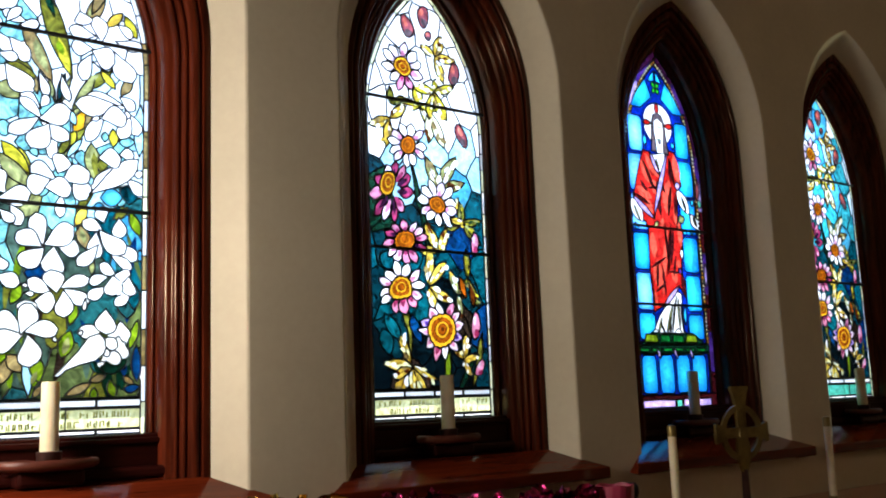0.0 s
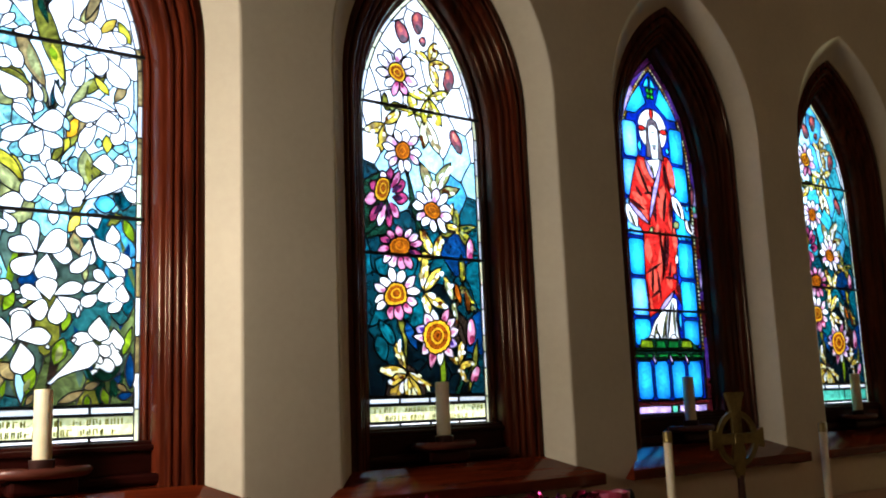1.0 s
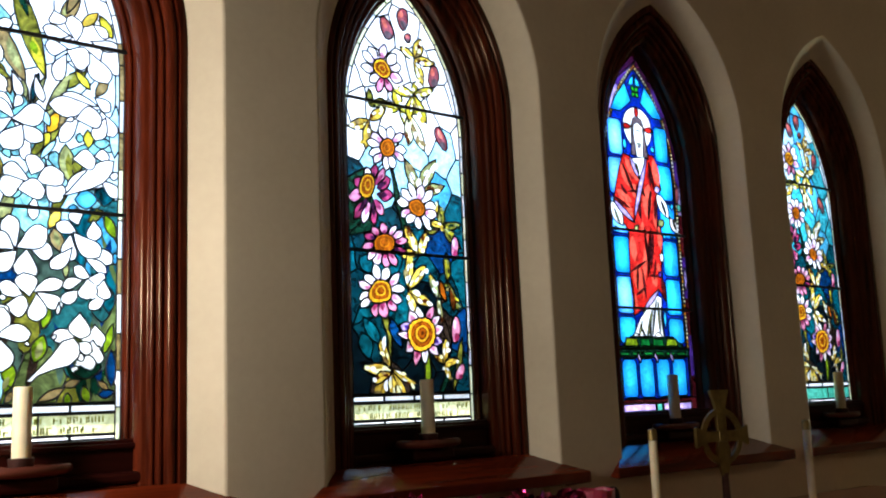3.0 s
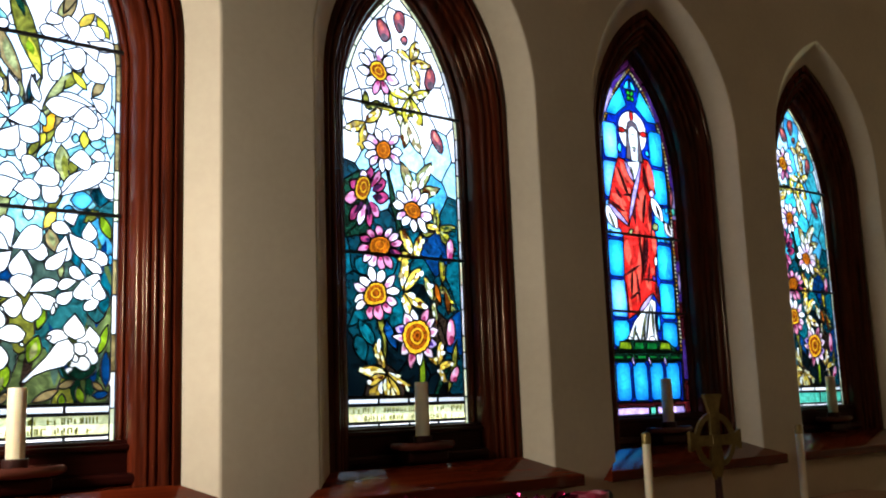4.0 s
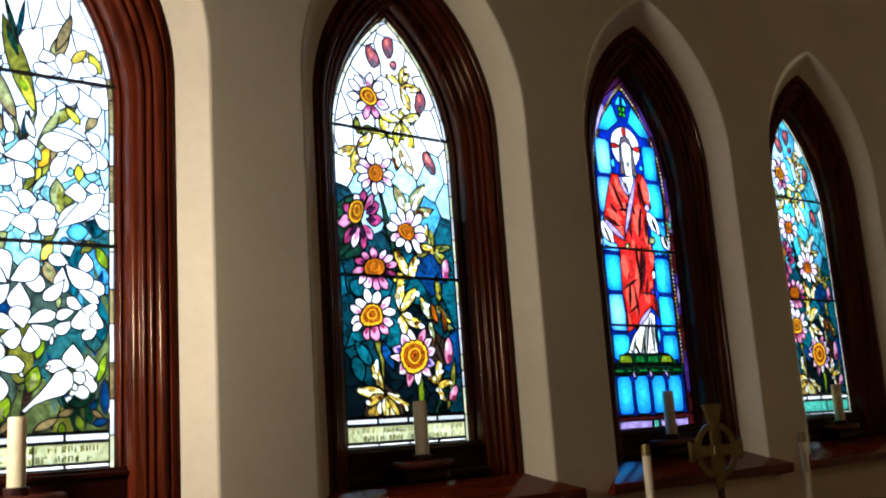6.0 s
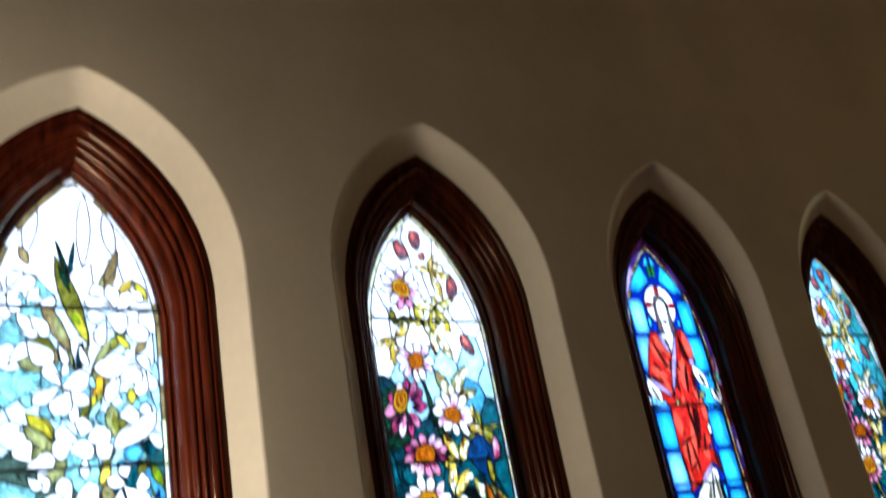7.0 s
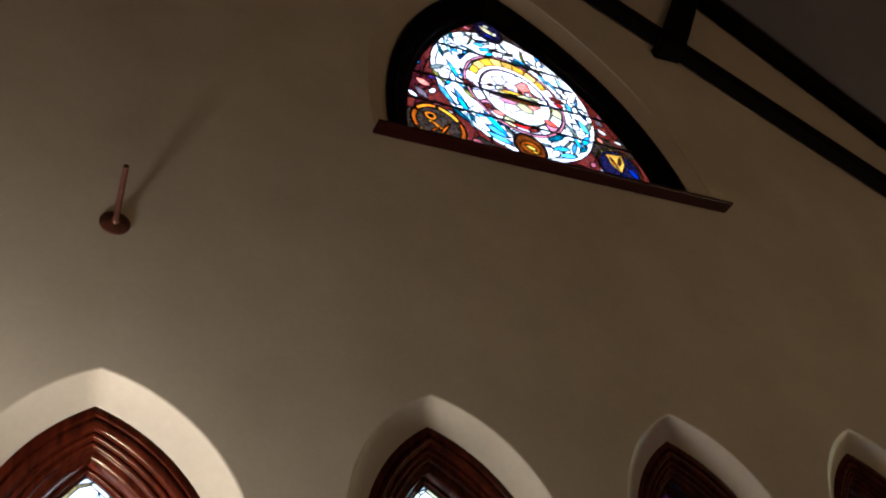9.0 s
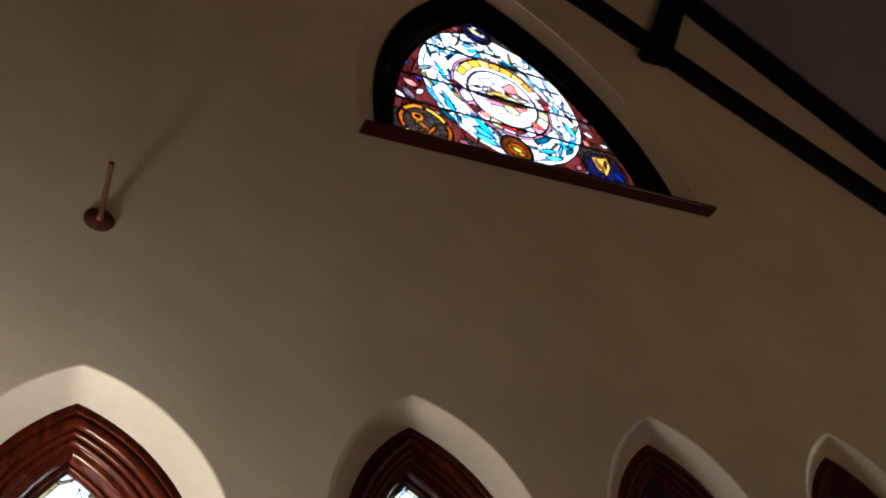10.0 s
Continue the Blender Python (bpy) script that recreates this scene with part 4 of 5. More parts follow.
    strokes(sh, ((-0.163, 2.395, -0.073, 2.299, 0.047, "lemon"), (-0.172, 2.355, -0.067, 2.255, 0.049, "sage"), (-0.190, 2.582, -0.106, 2.539, 0.054, "sage"), (-0.156, 2.651, -0.061, 2.611, 0.035, "olive"), (-0.144, 1.648, -0.107, 1.741, 0.041, "tan"), (-0.122, 1.741, -0.066, 1.688, 0.051, "tan"), (-0.117, 1.890, -0.089, 1.955, 0.035, "leaf"), (-0.067, 1.741, -0.059, 1.614, 0.027, "pale_blue"), (-0.042, 1.741, -0.029, 1.656, 0.042, "leaf")))
    strokes(sh, ((-0.070, 2.746, -0.028, 2.633, 0.024, "sage", "soft"), (0.089, 2.845, 0.128, 2.914, 0.020, "sage", "soft"), (0.121, 2.392, 0.126, 2.310, 0.022, "olive", "soft"), (0.092, 2.624, 0.135, 2.659, 0.016, "sage", "soft"), (-0.002, 2.748, 0.017, 2.702, 0.022, "leaf", "soft")))
    strokes(sh, ((0.037, 1.740, 0.054, 1.796, 0.022, "sage", "soft"), (0.084, 2.136, 0.098, 2.090, 0.017, "sage", "soft"), (-0.055, 1.650, -0.034, 1.690, 0.017, "sage", "soft")))
    strokes(sh, ((-0.091, 2.790, -0.169, 2.812, 0.042), (-0.119, 2.775, -0.059, 2.794, 0.037), (-0.159, 2.774, -0.114, 2.837, 0.032), (-0.190, 2.744, -0.130, 2.677, 0.049), (-0.149, 2.729, -0.087, 2.662, 0.054), (-0.178, 2.672, -0.119, 2.664, 0.037)), "white", 0.66)
    strokes(sh, ((-0.216, 2.555, -0.138, 2.634, 0.048), (-0.158, 2.642, -0.079, 2.564, 0.076), (-0.059, 2.636, -0.027, 2.556, 0.032), (0.012, 2.638, 0.039, 2.549, 0.028)), "white", 0.66)
    strokes(sh, ((-0.046, 2.513, -0.100, 2.559, 0.042), (-0.050, 2.518, -0.026, 2.561, 0.032), (-0.045, 2.490, -0.143, 2.422, 0.048), (-0.041, 2.479, -0.110, 2.543, 0.039), (-0.027, 2.452, -0.006, 2.351, 0.039), (-0.048, 2.475, 0.043, 2.423, 0.053), (-0.019, 2.471, -0.076, 2.383, 0.074), (-0.053, 2.482, 0.044, 2.519, 0.073)), "white", 0.66)
    strokes(sh, ((0.198, 2.592, 0.251, 2.554, 0.041), (0.214, 2.563, 0.094, 2.581, 0.044), (0.218, 2.557, 0.057, 2.544, 0.070), (0.218, 2.552, 0.264, 2.468, 0.057), (0.236, 2.530, 0.202, 2.450, 0.049), (0.156, 2.531, 0.094, 2.425, 0.046), (0.139, 2.508, 0.222, 2.529, 0.073), (0.106, 2.499, 0.135, 2.512, 0.017)), "white", 0.66)
    strokes(sh, ((0.119, 2.786, 0.031, 2.795, 0.052), (0.136, 2.766, 0.121, 2.858, 0.053), (0.186, 2.839, 0.240, 2.804, 0.035), (0.181, 2.780, 0.276, 2.774, 0.042), (0.113, 2.739, 0.040, 2.736, 0.055), (0.110, 2.722, 0.076, 2.628, 0.050), (0.111, 2.695, 0.175, 2.683, 0.034), (0.181, 2.744, 0.240, 2.645, 0.076), (0.107, 2.733, 0.183, 2.703, 0.078), (0.065, 2.864, 0.086, 2.820, 0.059)), "white", 0.66)
    strokes(sh, ((0.052, 2.310, 0.099, 2.231, 0.064), (0.022, 2.248, 0.019, 2.166, 0.036), (0.009, 2.293, -0.074, 2.324, 0.067), (0.010, 2.310, 0.025, 2.373, 0.063), (0.022, 2.287, 0.106, 2.325, 0.069), (-0.011, 2.290, -0.081, 2.252, 0.067), (-0.031, 2.260, 0.052, 2.268, 0.069)), "white", 0.66)
    strokes(sh, ((0.201, 2.394, 0.251, 2.400, 0.044), (0.183, 2.356, 0.120, 2.260, 0.038), (0.109, 2.254, 0.241, 2.304, 0.020), (0.247, 2.339, 0.280, 2.334, 0.029), (0.223, 2.318, 0.281, 2.265, 0.044), (0.105, 2.251, 0.265, 2.385, 0.063), (0.133, 2.374, 0.207, 2.383, 0.070)), "white", 0.66)
    strokes(sh, ((-0.028, 2.072, -0.051, 2.179, 0.058), (-0.034, 2.068, -0.104, 2.115, 0.062), (-0.027, 2.069, -0.095, 2.010, 0.065), (0.003, 2.078, 0.005, 1.982, 0.074), (0.003, 2.086, 0.080, 2.066, 0.058), (-0.030, 2.076, 0.062, 2.141, 0.069)), "white", 0.66)
    strokes(sh, ((-0.091, 1.949, -0.068, 1.950, 0.015), (-0.079, 1.925, -0.050, 1.926, 0.018), (0.025, 1.946, 0.112, 1.981, 0.045), (0.036, 1.947, 0.114, 1.903, 0.047), (0.102, 1.917, 0.099, 1.879, 0.014), (0.017, 1.931, -0.004, 2.002, 0.068), (0.004, 1.932, -0.071, 1.967, 0.047), (-0.055, 1.902, 0.013, 1.904, 0.070), (0.036, 1.943, 0.038, 1.857, 0.059)), "white", 0.66)
    strokes(sh, ((0.160, 2.163, 0.142, 2.214, 0.049), (0.158, 2.131, 0.089, 2.162, 0.048), (0.205, 2.187, 0.206, 2.116, 0.046), (0.133, 2.133, 0.127, 2.044, 0.050), (0.137, 2.089, 0.075, 2.020, 0.045), (0.187, 2.109, 0.264, 2.045, 0.056), (0.174, 2.062, 0.247, 2.017, 0.036), (0.140, 2.140, 0.222, 2.067, 0.067)), "white", 0.66)
    strokes(sh, ((0.201, 1.993, 0.142, 2.029, 0.040), (0.174, 1.990, 0.111, 1.965, 0.037), (0.169, 1.959, 0.109, 1.917, 0.040), (0.188, 1.995, 0.244, 1.998, 0.043), (0.246, 1.948, 0.194, 1.895, 0.036), (0.239, 1.995, 0.240, 1.928, 0.049), (0.187, 1.996, 0.188, 1.927, 0.062)), "white", 0.66)
    strokes(sh, ((0.172, 1.827, 0.082, 1.808, 0.047), (0.081, 1.810, 0.099, 1.810, 0.016), (0.212, 1.849, 0.213, 1.777, 0.065), (0.207, 1.801, 0.208, 1.722, 0.074), (0.156, 1.729, 0.217, 1.728, 0.048), (0.140, 1.713, 0.165, 1.713, 0.014), (0.154, 1.746, 0.182, 1.746, 0.025), (0.168, 1.886, 0.170, 1.805, 0.067), (0.150, 1.790, 0.205, 1.765, 0.04)), "white", 0.66)
    sh.append(([(0.010, 1.672), (0.026, 1.672), (0.050, 1.693), (0.090, 1.708), (0.140, 1.722), (0.166, 1.748), (0.168, 1.785), (0.150, 1.806), (0.118, 1.795), (0.085, 1.752), (0.050, 1.715)], "white"))
    strokes(sh, ((-0.087, 1.744, -0.040, 1.714, 0.030), (-0.059, 1.855, -0.078, 1.903, 0.059), (-0.072, 1.812, -0.158, 1.858, 0.064), (-0.076, 1.803, -0.165, 1.766, 0.073), (-0.067, 1.804, -0.056, 1.701, 0.072), (-0.087, 1.802, -0.056, 1.894, 0.065), (-0.078, 1.810, 0.023, 1.820, 0.059), (0.012, 1.797, 0.013, 1.778, 0.014)), "white", 0.66)
    strokes(sh, ((-0.145, 2.229, -0.181, 2.300, 0.070), (-0.171, 2.209, -0.069, 2.239, 0.066), (-0.130, 2.199, -0.093, 2.134, 0.043), (-0.160, 2.183, -0.114, 2.144, 0.035), (-0.166, 1.976, -0.092, 1.955, 0.051), (-0.164, 2.042, -0.138, 1.995, 0.046)), "white", 0.66)
    strokes(sh, ((-0.012, 2.86, -0.06, 3.02, 0.016, "bottle"), (-0.02, 2.88, 0.005, 3.02, 0.014, "teal"), (0.105, 2.86, 0.155, 3.0, 0.034, "tan"), (-0.15, 2.92, -0.18, 2.99, 0.03, "tan")))
    sh = warped(sh, 0.004, 9)
    panel(sh, 1.510, 1.572)
    pane = arch(*PANE)
    edging(sh, pane, 0.017, 0.10, ("white", "cream", "tan", "white", "white"), 5)
    # leads kept thin here to suggest glare spreading from the white glass
    glaze(win, pane, sh, GLASSY, 0.0029)
    saddle_bars(win, ((-0.30, 0.30, 2.762), (-0.30, 0.30, 2.205)), GLASSY)
    inscription(win, GLASSY, ((-0.26, 0.26, 1.545, 0.020), (-0.24, 0.24, 1.515, 0.020)), 8)


def figure_window(win):
    sh = []
    pane = arch(*PANE)
    for (x, z), poly in voronoi(4, 30, -0.32, 0.32, 1.45, 3.3, 1.6):
        sh.append((poly, "plum" if (x * 13 + z * 7) % 1 < 0.7 else "violet"))
    edging(sh, pane, 0.042, 0.20, ("violet", "maroon", "plum", "violet", "lilac", "maroon"), 3)
    edging(sh, pane, 0.018, 0.30, ("umber",), 9, 0.036)
    rim = arch(0.257, 2.665, 3.222, 1.76, 40)
    run, last = 0.0, 0.0
    for (ax, az), (bx, bz) in zip(rim, rim[1:]):
        d = math.hypot(bx - ax, bz - az)
        while last <= run + d:
            u = (last - run) / d
            sh.append((ellipse(ax + u * (bx - ax), az + u * (bz - az), 0.0086, 0.0080, 0, 8), ("cream", "saffron", "cream", "white")[int(last * 1000) % 4], True))
            last += 0.0205
        run += d
    for z in (2.93, 2.53, 2.13):
        for s in (-1, 1):
            sh.append((ellipse(s * 0.278, z - (0.0 if s < 0 else 0.02), 0.016, 0.02, 0, 10), "jade"))
    # blue panes, split down the middle and by courses
    field = arch(0.243, 2.665, 3.205, 1.80)
    sh.append((field, "cobalt"))
    courses = (1.805, 1.945, 2.142, 2.335, 2.53, 2.728, 2.928)
    for lo, hi in zip(courses, courses[1:]):
        for s in (-1, 1):
            w = 0.236 if hi < 2.75 else 0.222
            a, b = (s * 0.118, s * w)
            k = 0.017
            lo2, hi2, m1, m2 = lo + 0.008, hi - 0.007, a + s * 0.003, b + s * 0.001
            sh.append(([(m1, lo2 + k), (m1 + s * k * 0.4, lo2 + k * 0.3), (m1 + s * k, lo2), (m2 - s * k, lo2), (m2 - s * k * 0.3, lo2 + k * 0.4), (m2, lo2 + k), (m2, hi2 - k), (m2 - s * k * 0.4, hi2 - k * 0.3), (m2 - s * k, hi2), (m1 + s * k, hi2), (m1, hi2 - k)], "pale_azure" if s < 0 and hi not in (1.945, 2.335) else "azure"))
    for s in (-1, 1):
        sh.append(([(s * 0.035, 3.03), (s * 0.12, 2.965), (s * 0.195, 2.965), (s * 0.15, 3.04), (s * 0.075, 3.125)][::s], "azure"))
        sh.append(([(s * 0.006, 3.12), (s * 0.05, 3.115), (s * 0.03, 3.15), (s * 0.006, 3.175)][::s], "azure"))
    for a in (45, 135, 225, 315):
        sh.append((blade(0.0, 3.085, 0.036, 0.026, a, 0.0, 0.6), "clover"))
    strokes(sh, ((-0.283, 2.90, -0.250, 3.00, 0.036, "lilac"), (-0.245, 3.01, -0.205, 3.075, 0.036, "violet"), (-0.195, 3.085, -0.125, 3.165, 0.040, "blush"), (0.262, 2.52, 0.272, 2.64, 0.030, "rose"), (0.280, 2.08, 0.283, 2.20, 0.026, "lilac")))
    # the robed figure, as plain shapes of glass
    sh.append((ellipse(0.0, 2.895, 0.108, 0.108, 0, 22), "white"))
    for a in (90, 0, 180):
        sh.append((blade(0.045 * math.cos(radians(a)), 2.895 + 0.045 * math.sin(radians(a)), 0.066, 0.03, a, 0.0, 0.6), "scarlet"))
    sh.append(([(-0.126, 2.748), (-0.071, 2.741), (-0.018, 2.631), (0.069, 2.765), (0.106, 2.760), (0.149, 2.591), (0.113, 2.563), (0.091, 2.366), (0.119, 2.317), (0.103, 2.177), (0.112, 2.021), (0.069, 2.083), (-0.014, 1.997), (-0.127, 1.942), (-0.135, 2.164), (-0.124, 2.356), (-0.161, 2.401), (-0.214, 2.518), (-0.176, 2.627)], "scarlet"))
    strokes(sh, ((-0.152, 2.697, -0.074, 2.572, 0.055, "vermilion", "soft"), (-0.114, 2.731, -0.019, 2.616, 0.053, "vermilion", "soft"), (-0.092, 2.598, -0.013, 2.540, 0.060, "vermilion", "soft"), (-0.194, 2.558, -0.081, 2.504, 0.054, "vermilion", "soft"), (-0.076, 2.552, -0.042, 2.536, 0.024, "vermilion", "soft"), (0.105, 2.755, 0.132, 2.594, 0.055, "vermilion", "soft"), (0.053, 2.615, 0.019, 2.437, 0.074, "vermilion", "soft"), (0.061, 2.754, 0.017, 2.621, 0.032, "scarlet", "soft"), (-0.116, 2.500, -0.089, 2.427, 0.040, "vermilion", "soft"), (-0.012, 2.414, -0.030, 2.356, 0.031, "vermilion", "soft"), (0.086, 2.521, 0.085, 2.375, 0.027, "vermilion", "soft")))
    strokes(sh, ((-0.100, 2.339, -0.093, 2.204, 0.053, "vermilion", "soft"), (-0.071, 2.206, -0.080, 2.057, 0.072, "vermilion", "soft"), (-0.042, 2.344, -0.018, 2.229, 0.044, "scarlet", "soft"), (0.025, 2.389, -0.055, 2.015, 0.032, "vermilion", "soft"), (0.106, 2.406, 0.110, 2.267, 0.038, "vermilion", "soft"), (0.084, 2.211, 0.079, 2.166, 0.032, "vermilion", "soft"), (-0.115, 2.060, -0.105, 1.956, 0.036, "vermilion", "soft"), (0.034, 2.164, 0.055, 2.087, 0.042, "vermilion", "soft"), (0.098, 2.138, 0.112, 2.026, 0.032, "maroon", "soft")))
    strokes(sh, ((-0.038, 2.605, -0.024, 2.413, 0.036, "maroon", "soft"), (0.064, 2.715, 0.068, 2.597, 0.022, "maroon", "soft"), (-0.163, 2.590, -0.113, 2.539, 0.021, "maroon", "soft"), (0.097, 2.551, 0.083, 2.423, 0.022, "maroon", "soft")))
    strokes(sh, ((0.062, 2.372, 0.022, 2.173, 0.030, "maroon", "soft"), (-0.125, 2.126, -0.116, 1.965, 0.019, "maroon", "soft"), (-0.038, 2.179, -0.031, 2.016, 0.019, "maroon", "soft"), (0.064, 2.234, 0.039, 2.115, 0.017, "maroon", "soft")))
    strokes(sh, ((-0.132, 2.690, -0.056, 2.545, 0.015, "maroon"), (-0.211, 2.523, -0.105, 2.473, 0.015, "maroon"), (-0.019, 2.616, 0.016, 2.543, 0.016, "maroon"), (0.065, 2.725, 0.093, 2.580, 0.016, "maroon"), (0.063, 2.577, 0.032, 2.428, 0.018, "maroon"), (-0.111, 2.558, -0.024, 2.572, 0.012, "maroon")), None, 0.5, True)
    strokes(sh, ((-0.134, 2.154, -0.011, 2.219, 0.014, "maroon"), (-0.074, 2.177, -0.088, 2.071, 0.013, "maroon"), (-0.002, 2.376, 0.011, 2.153, 0.014, "maroon"), (0.043, 2.380, -0.006, 2.132, 0.014, "maroon"), (0.003, 2.147, 0.084, 2.142, 0.012, "maroon"), (-0.103, 2.042, -0.034, 2.083, 0.013, "maroon")), None, 0.5, True)
    sh.append(([(-0.061, 2.733), (0.041, 2.751), (0.022, 2.670), (-0.014, 2.641)], "white"))
    sh.append(([(0.051, 2.053), (0.084, 2.039), (0.079, 1.894), (0.093, 1.835), (-0.048, 1.822), (-0.153, 1.828), (-0.086, 1.929), (-0.014, 1.997)], "white"))
    strokes(sh, ((-0.077, 2.745, -0.015, 2.629, 0.027, "lilac"), (0.056, 2.748, -0.077, 2.409, 0.032, "lilac"), (-0.234, 2.497, -0.163, 2.382, 0.072, "white"), (-0.223, 2.510, -0.073, 2.404, 0.033, "lilac"), (-0.268, 2.419, -0.246, 2.370, 0.039, "white"), (-0.218, 2.377, -0.201, 2.342, 0.021, "azure"), (0.110, 2.572, 0.190, 2.447, 0.065, "white"), (0.114, 2.436, 0.139, 2.399, 0.050, "sage"), (0.198, 2.453, 0.257, 2.374, 0.056, "white"), (0.094, 2.585, 0.139, 2.590, 0.043, "lilac"), (-0.082, 2.361, -0.050, 2.392, 0.024, "sage"), (0.205, 2.513, 0.235, 2.511, 0.033, "azure"), (-0.104, 2.829, -0.106, 2.771, 0.029, "azure"), (0.097, 2.814, 0.108, 2.780, 0.028, "azure")))
    strokes(sh, ((-0.061, 1.967, 0.074, 2.083, 0.027, "lilac"), (0.113, 2.267, 0.107, 2.212, 0.025, "white"), (0.076, 2.141, 0.101, 2.162, 0.030, "violet"), (0.103, 1.982, 0.099, 1.885, 0.020, "azure"), (0.136, 2.358, 0.152, 2.339, 0.023, "azure"), (0.194, 2.368, 0.207, 2.349, 0.023, "azure"), (-0.152, 1.838, -0.098, 1.844, 0.040, "white"), (0.013, 1.845, 0.065, 1.851, 0.041, "white")))
    strokes(sh, ((0.014, 1.989, -0.047, 1.826, 0.017, "sage"), (-0.015, 1.921, -0.017, 1.835, 0.013, "umber"), (0.044, 2.028, -0.006, 1.840, 0.012, "umber"), (0.055, 2.019, 0.055, 1.865, 0.014, "sage"), (0.074, 1.991, 0.082, 1.841, 0.012, "umber"), (-0.073, 1.919, -0.103, 1.839, 0.013, "sage"), (-0.089, 1.900, -0.053, 1.835, 0.011, "umber")), None, 0.5, True)
    strokes(sh, ((-0.217, 2.462, -0.183, 2.390, 0.013, "sage"), (0.140, 2.536, 0.169, 2.460, 0.016, "umber"), (-0.031, 2.712, -0.015, 2.656, 0.012, "sage"), (0.220, 2.445, 0.243, 2.388, 0.016, "umber")), None, 0.5, True)
    sh.append(([(-0.060, 2.750), (-0.052, 2.83), (-0.047, 2.90), (-0.030, 2.942), (0.0, 2.954), (0.030, 2.942), (0.047, 2.90), (0.054, 2.83), (0.068, 2.740), (0.034, 2.750), (-0.030, 2.750)], "taupe"))
    sh.append(([(-0.022, 2.745), (0.026, 2.745), (0.030, 2.80), (0.037, 2.86), (0.033, 2.905), (0.0, 2.925), (-0.031, 2.905), (-0.035, 2.86), (-0.027, 2.80)], "white", True))
    strokes(sh, ((-0.020, 2.812, 0.024, 2.812, 0.020, "slate", "soft"), (-0.012, 2.798, 0.016, 2.798, 0.020, "taupe", "soft"), (-0.022, 2.882, 0.026, 2.882, 0.010, "slate", "soft")))
    # the green ground, the blue pedestal and the strip at the foot
    sh.append(([(-0.235, 1.79), (0.235, 1.79), (0.15, 1.845), (-0.16, 1.845)], "bottle"))
    for x0, x1, cl in ((-0.21, -0.11, "leaf"), (-0.10, -0.02, "emerald"), (-0.01, 0.08, "emerald"), (0.09, 0.18, "leaf")):
        sh.append(([(x0, 1.80), (x1, 1.80), (x1 - 0.01, 1.835), (x0 + 0.012, 1.838)], cl))
    sh.append((bar(-0.26, 1.745, 0.26, 1.785), "bottle"))
    for k in range(6):
        sh.append((bar(-0.245 + 0.083 * k, 1.755, -0.180 + 0.083 * k, 1.772), "emerald"))
    sh.append((bar(-0.25, 1.548, 0.25, 1.745), "cobalt"))
    for k in range(4):
        x = -0.240 + 0.122 * k
        sh.append(([(x, 1.570), (x + 0.012, 1.556), (x + 0.092, 1.556), (x + 0.104, 1.570), (x + 0.104, 1.715), (x + 0.09, 1.738), (x + 0.014, 1.738), (x, 1.715)], "azure"))
    for x in (-0.12, 0.0, 0.12):
        sh.append((blade(x, 1.772, 0.055, 0.018, -80, 0.2), "lilac"))
    sh.append((bar(-0.30, 1.48, 0.30, 1.548), "maroon"))
    for x0, x1, cl in ((-0.25, -0.02, "lilac"), (-0.01, 0.03, "jade"), (0.04, 0.13, "lilac"), (0.14, 0.25, "lilac")):
        sh.append((bar(x0, 1.490, x1, 1.526), cl))
    sh = warped(sh, 0.003, 9)
    glaze(win, pane, sh, GLASSY, 0.0042)
    saddle_bars(win, ((-0.30, 0.30, 2.36), (-0.30, 0.30, 1.98)), GLASSY)


def ring_piece(x, z, r0, r1, a0, a1, n=4):
    """A piece of a ring between two radii and two angles."""
    steps = [a0 + (a1 - a0) * i / n for i in range(n + 1)]
    return [around(x, z, r1, a) for a in steps] + [around(x, z, r0, a) for a in steps[::-1]]


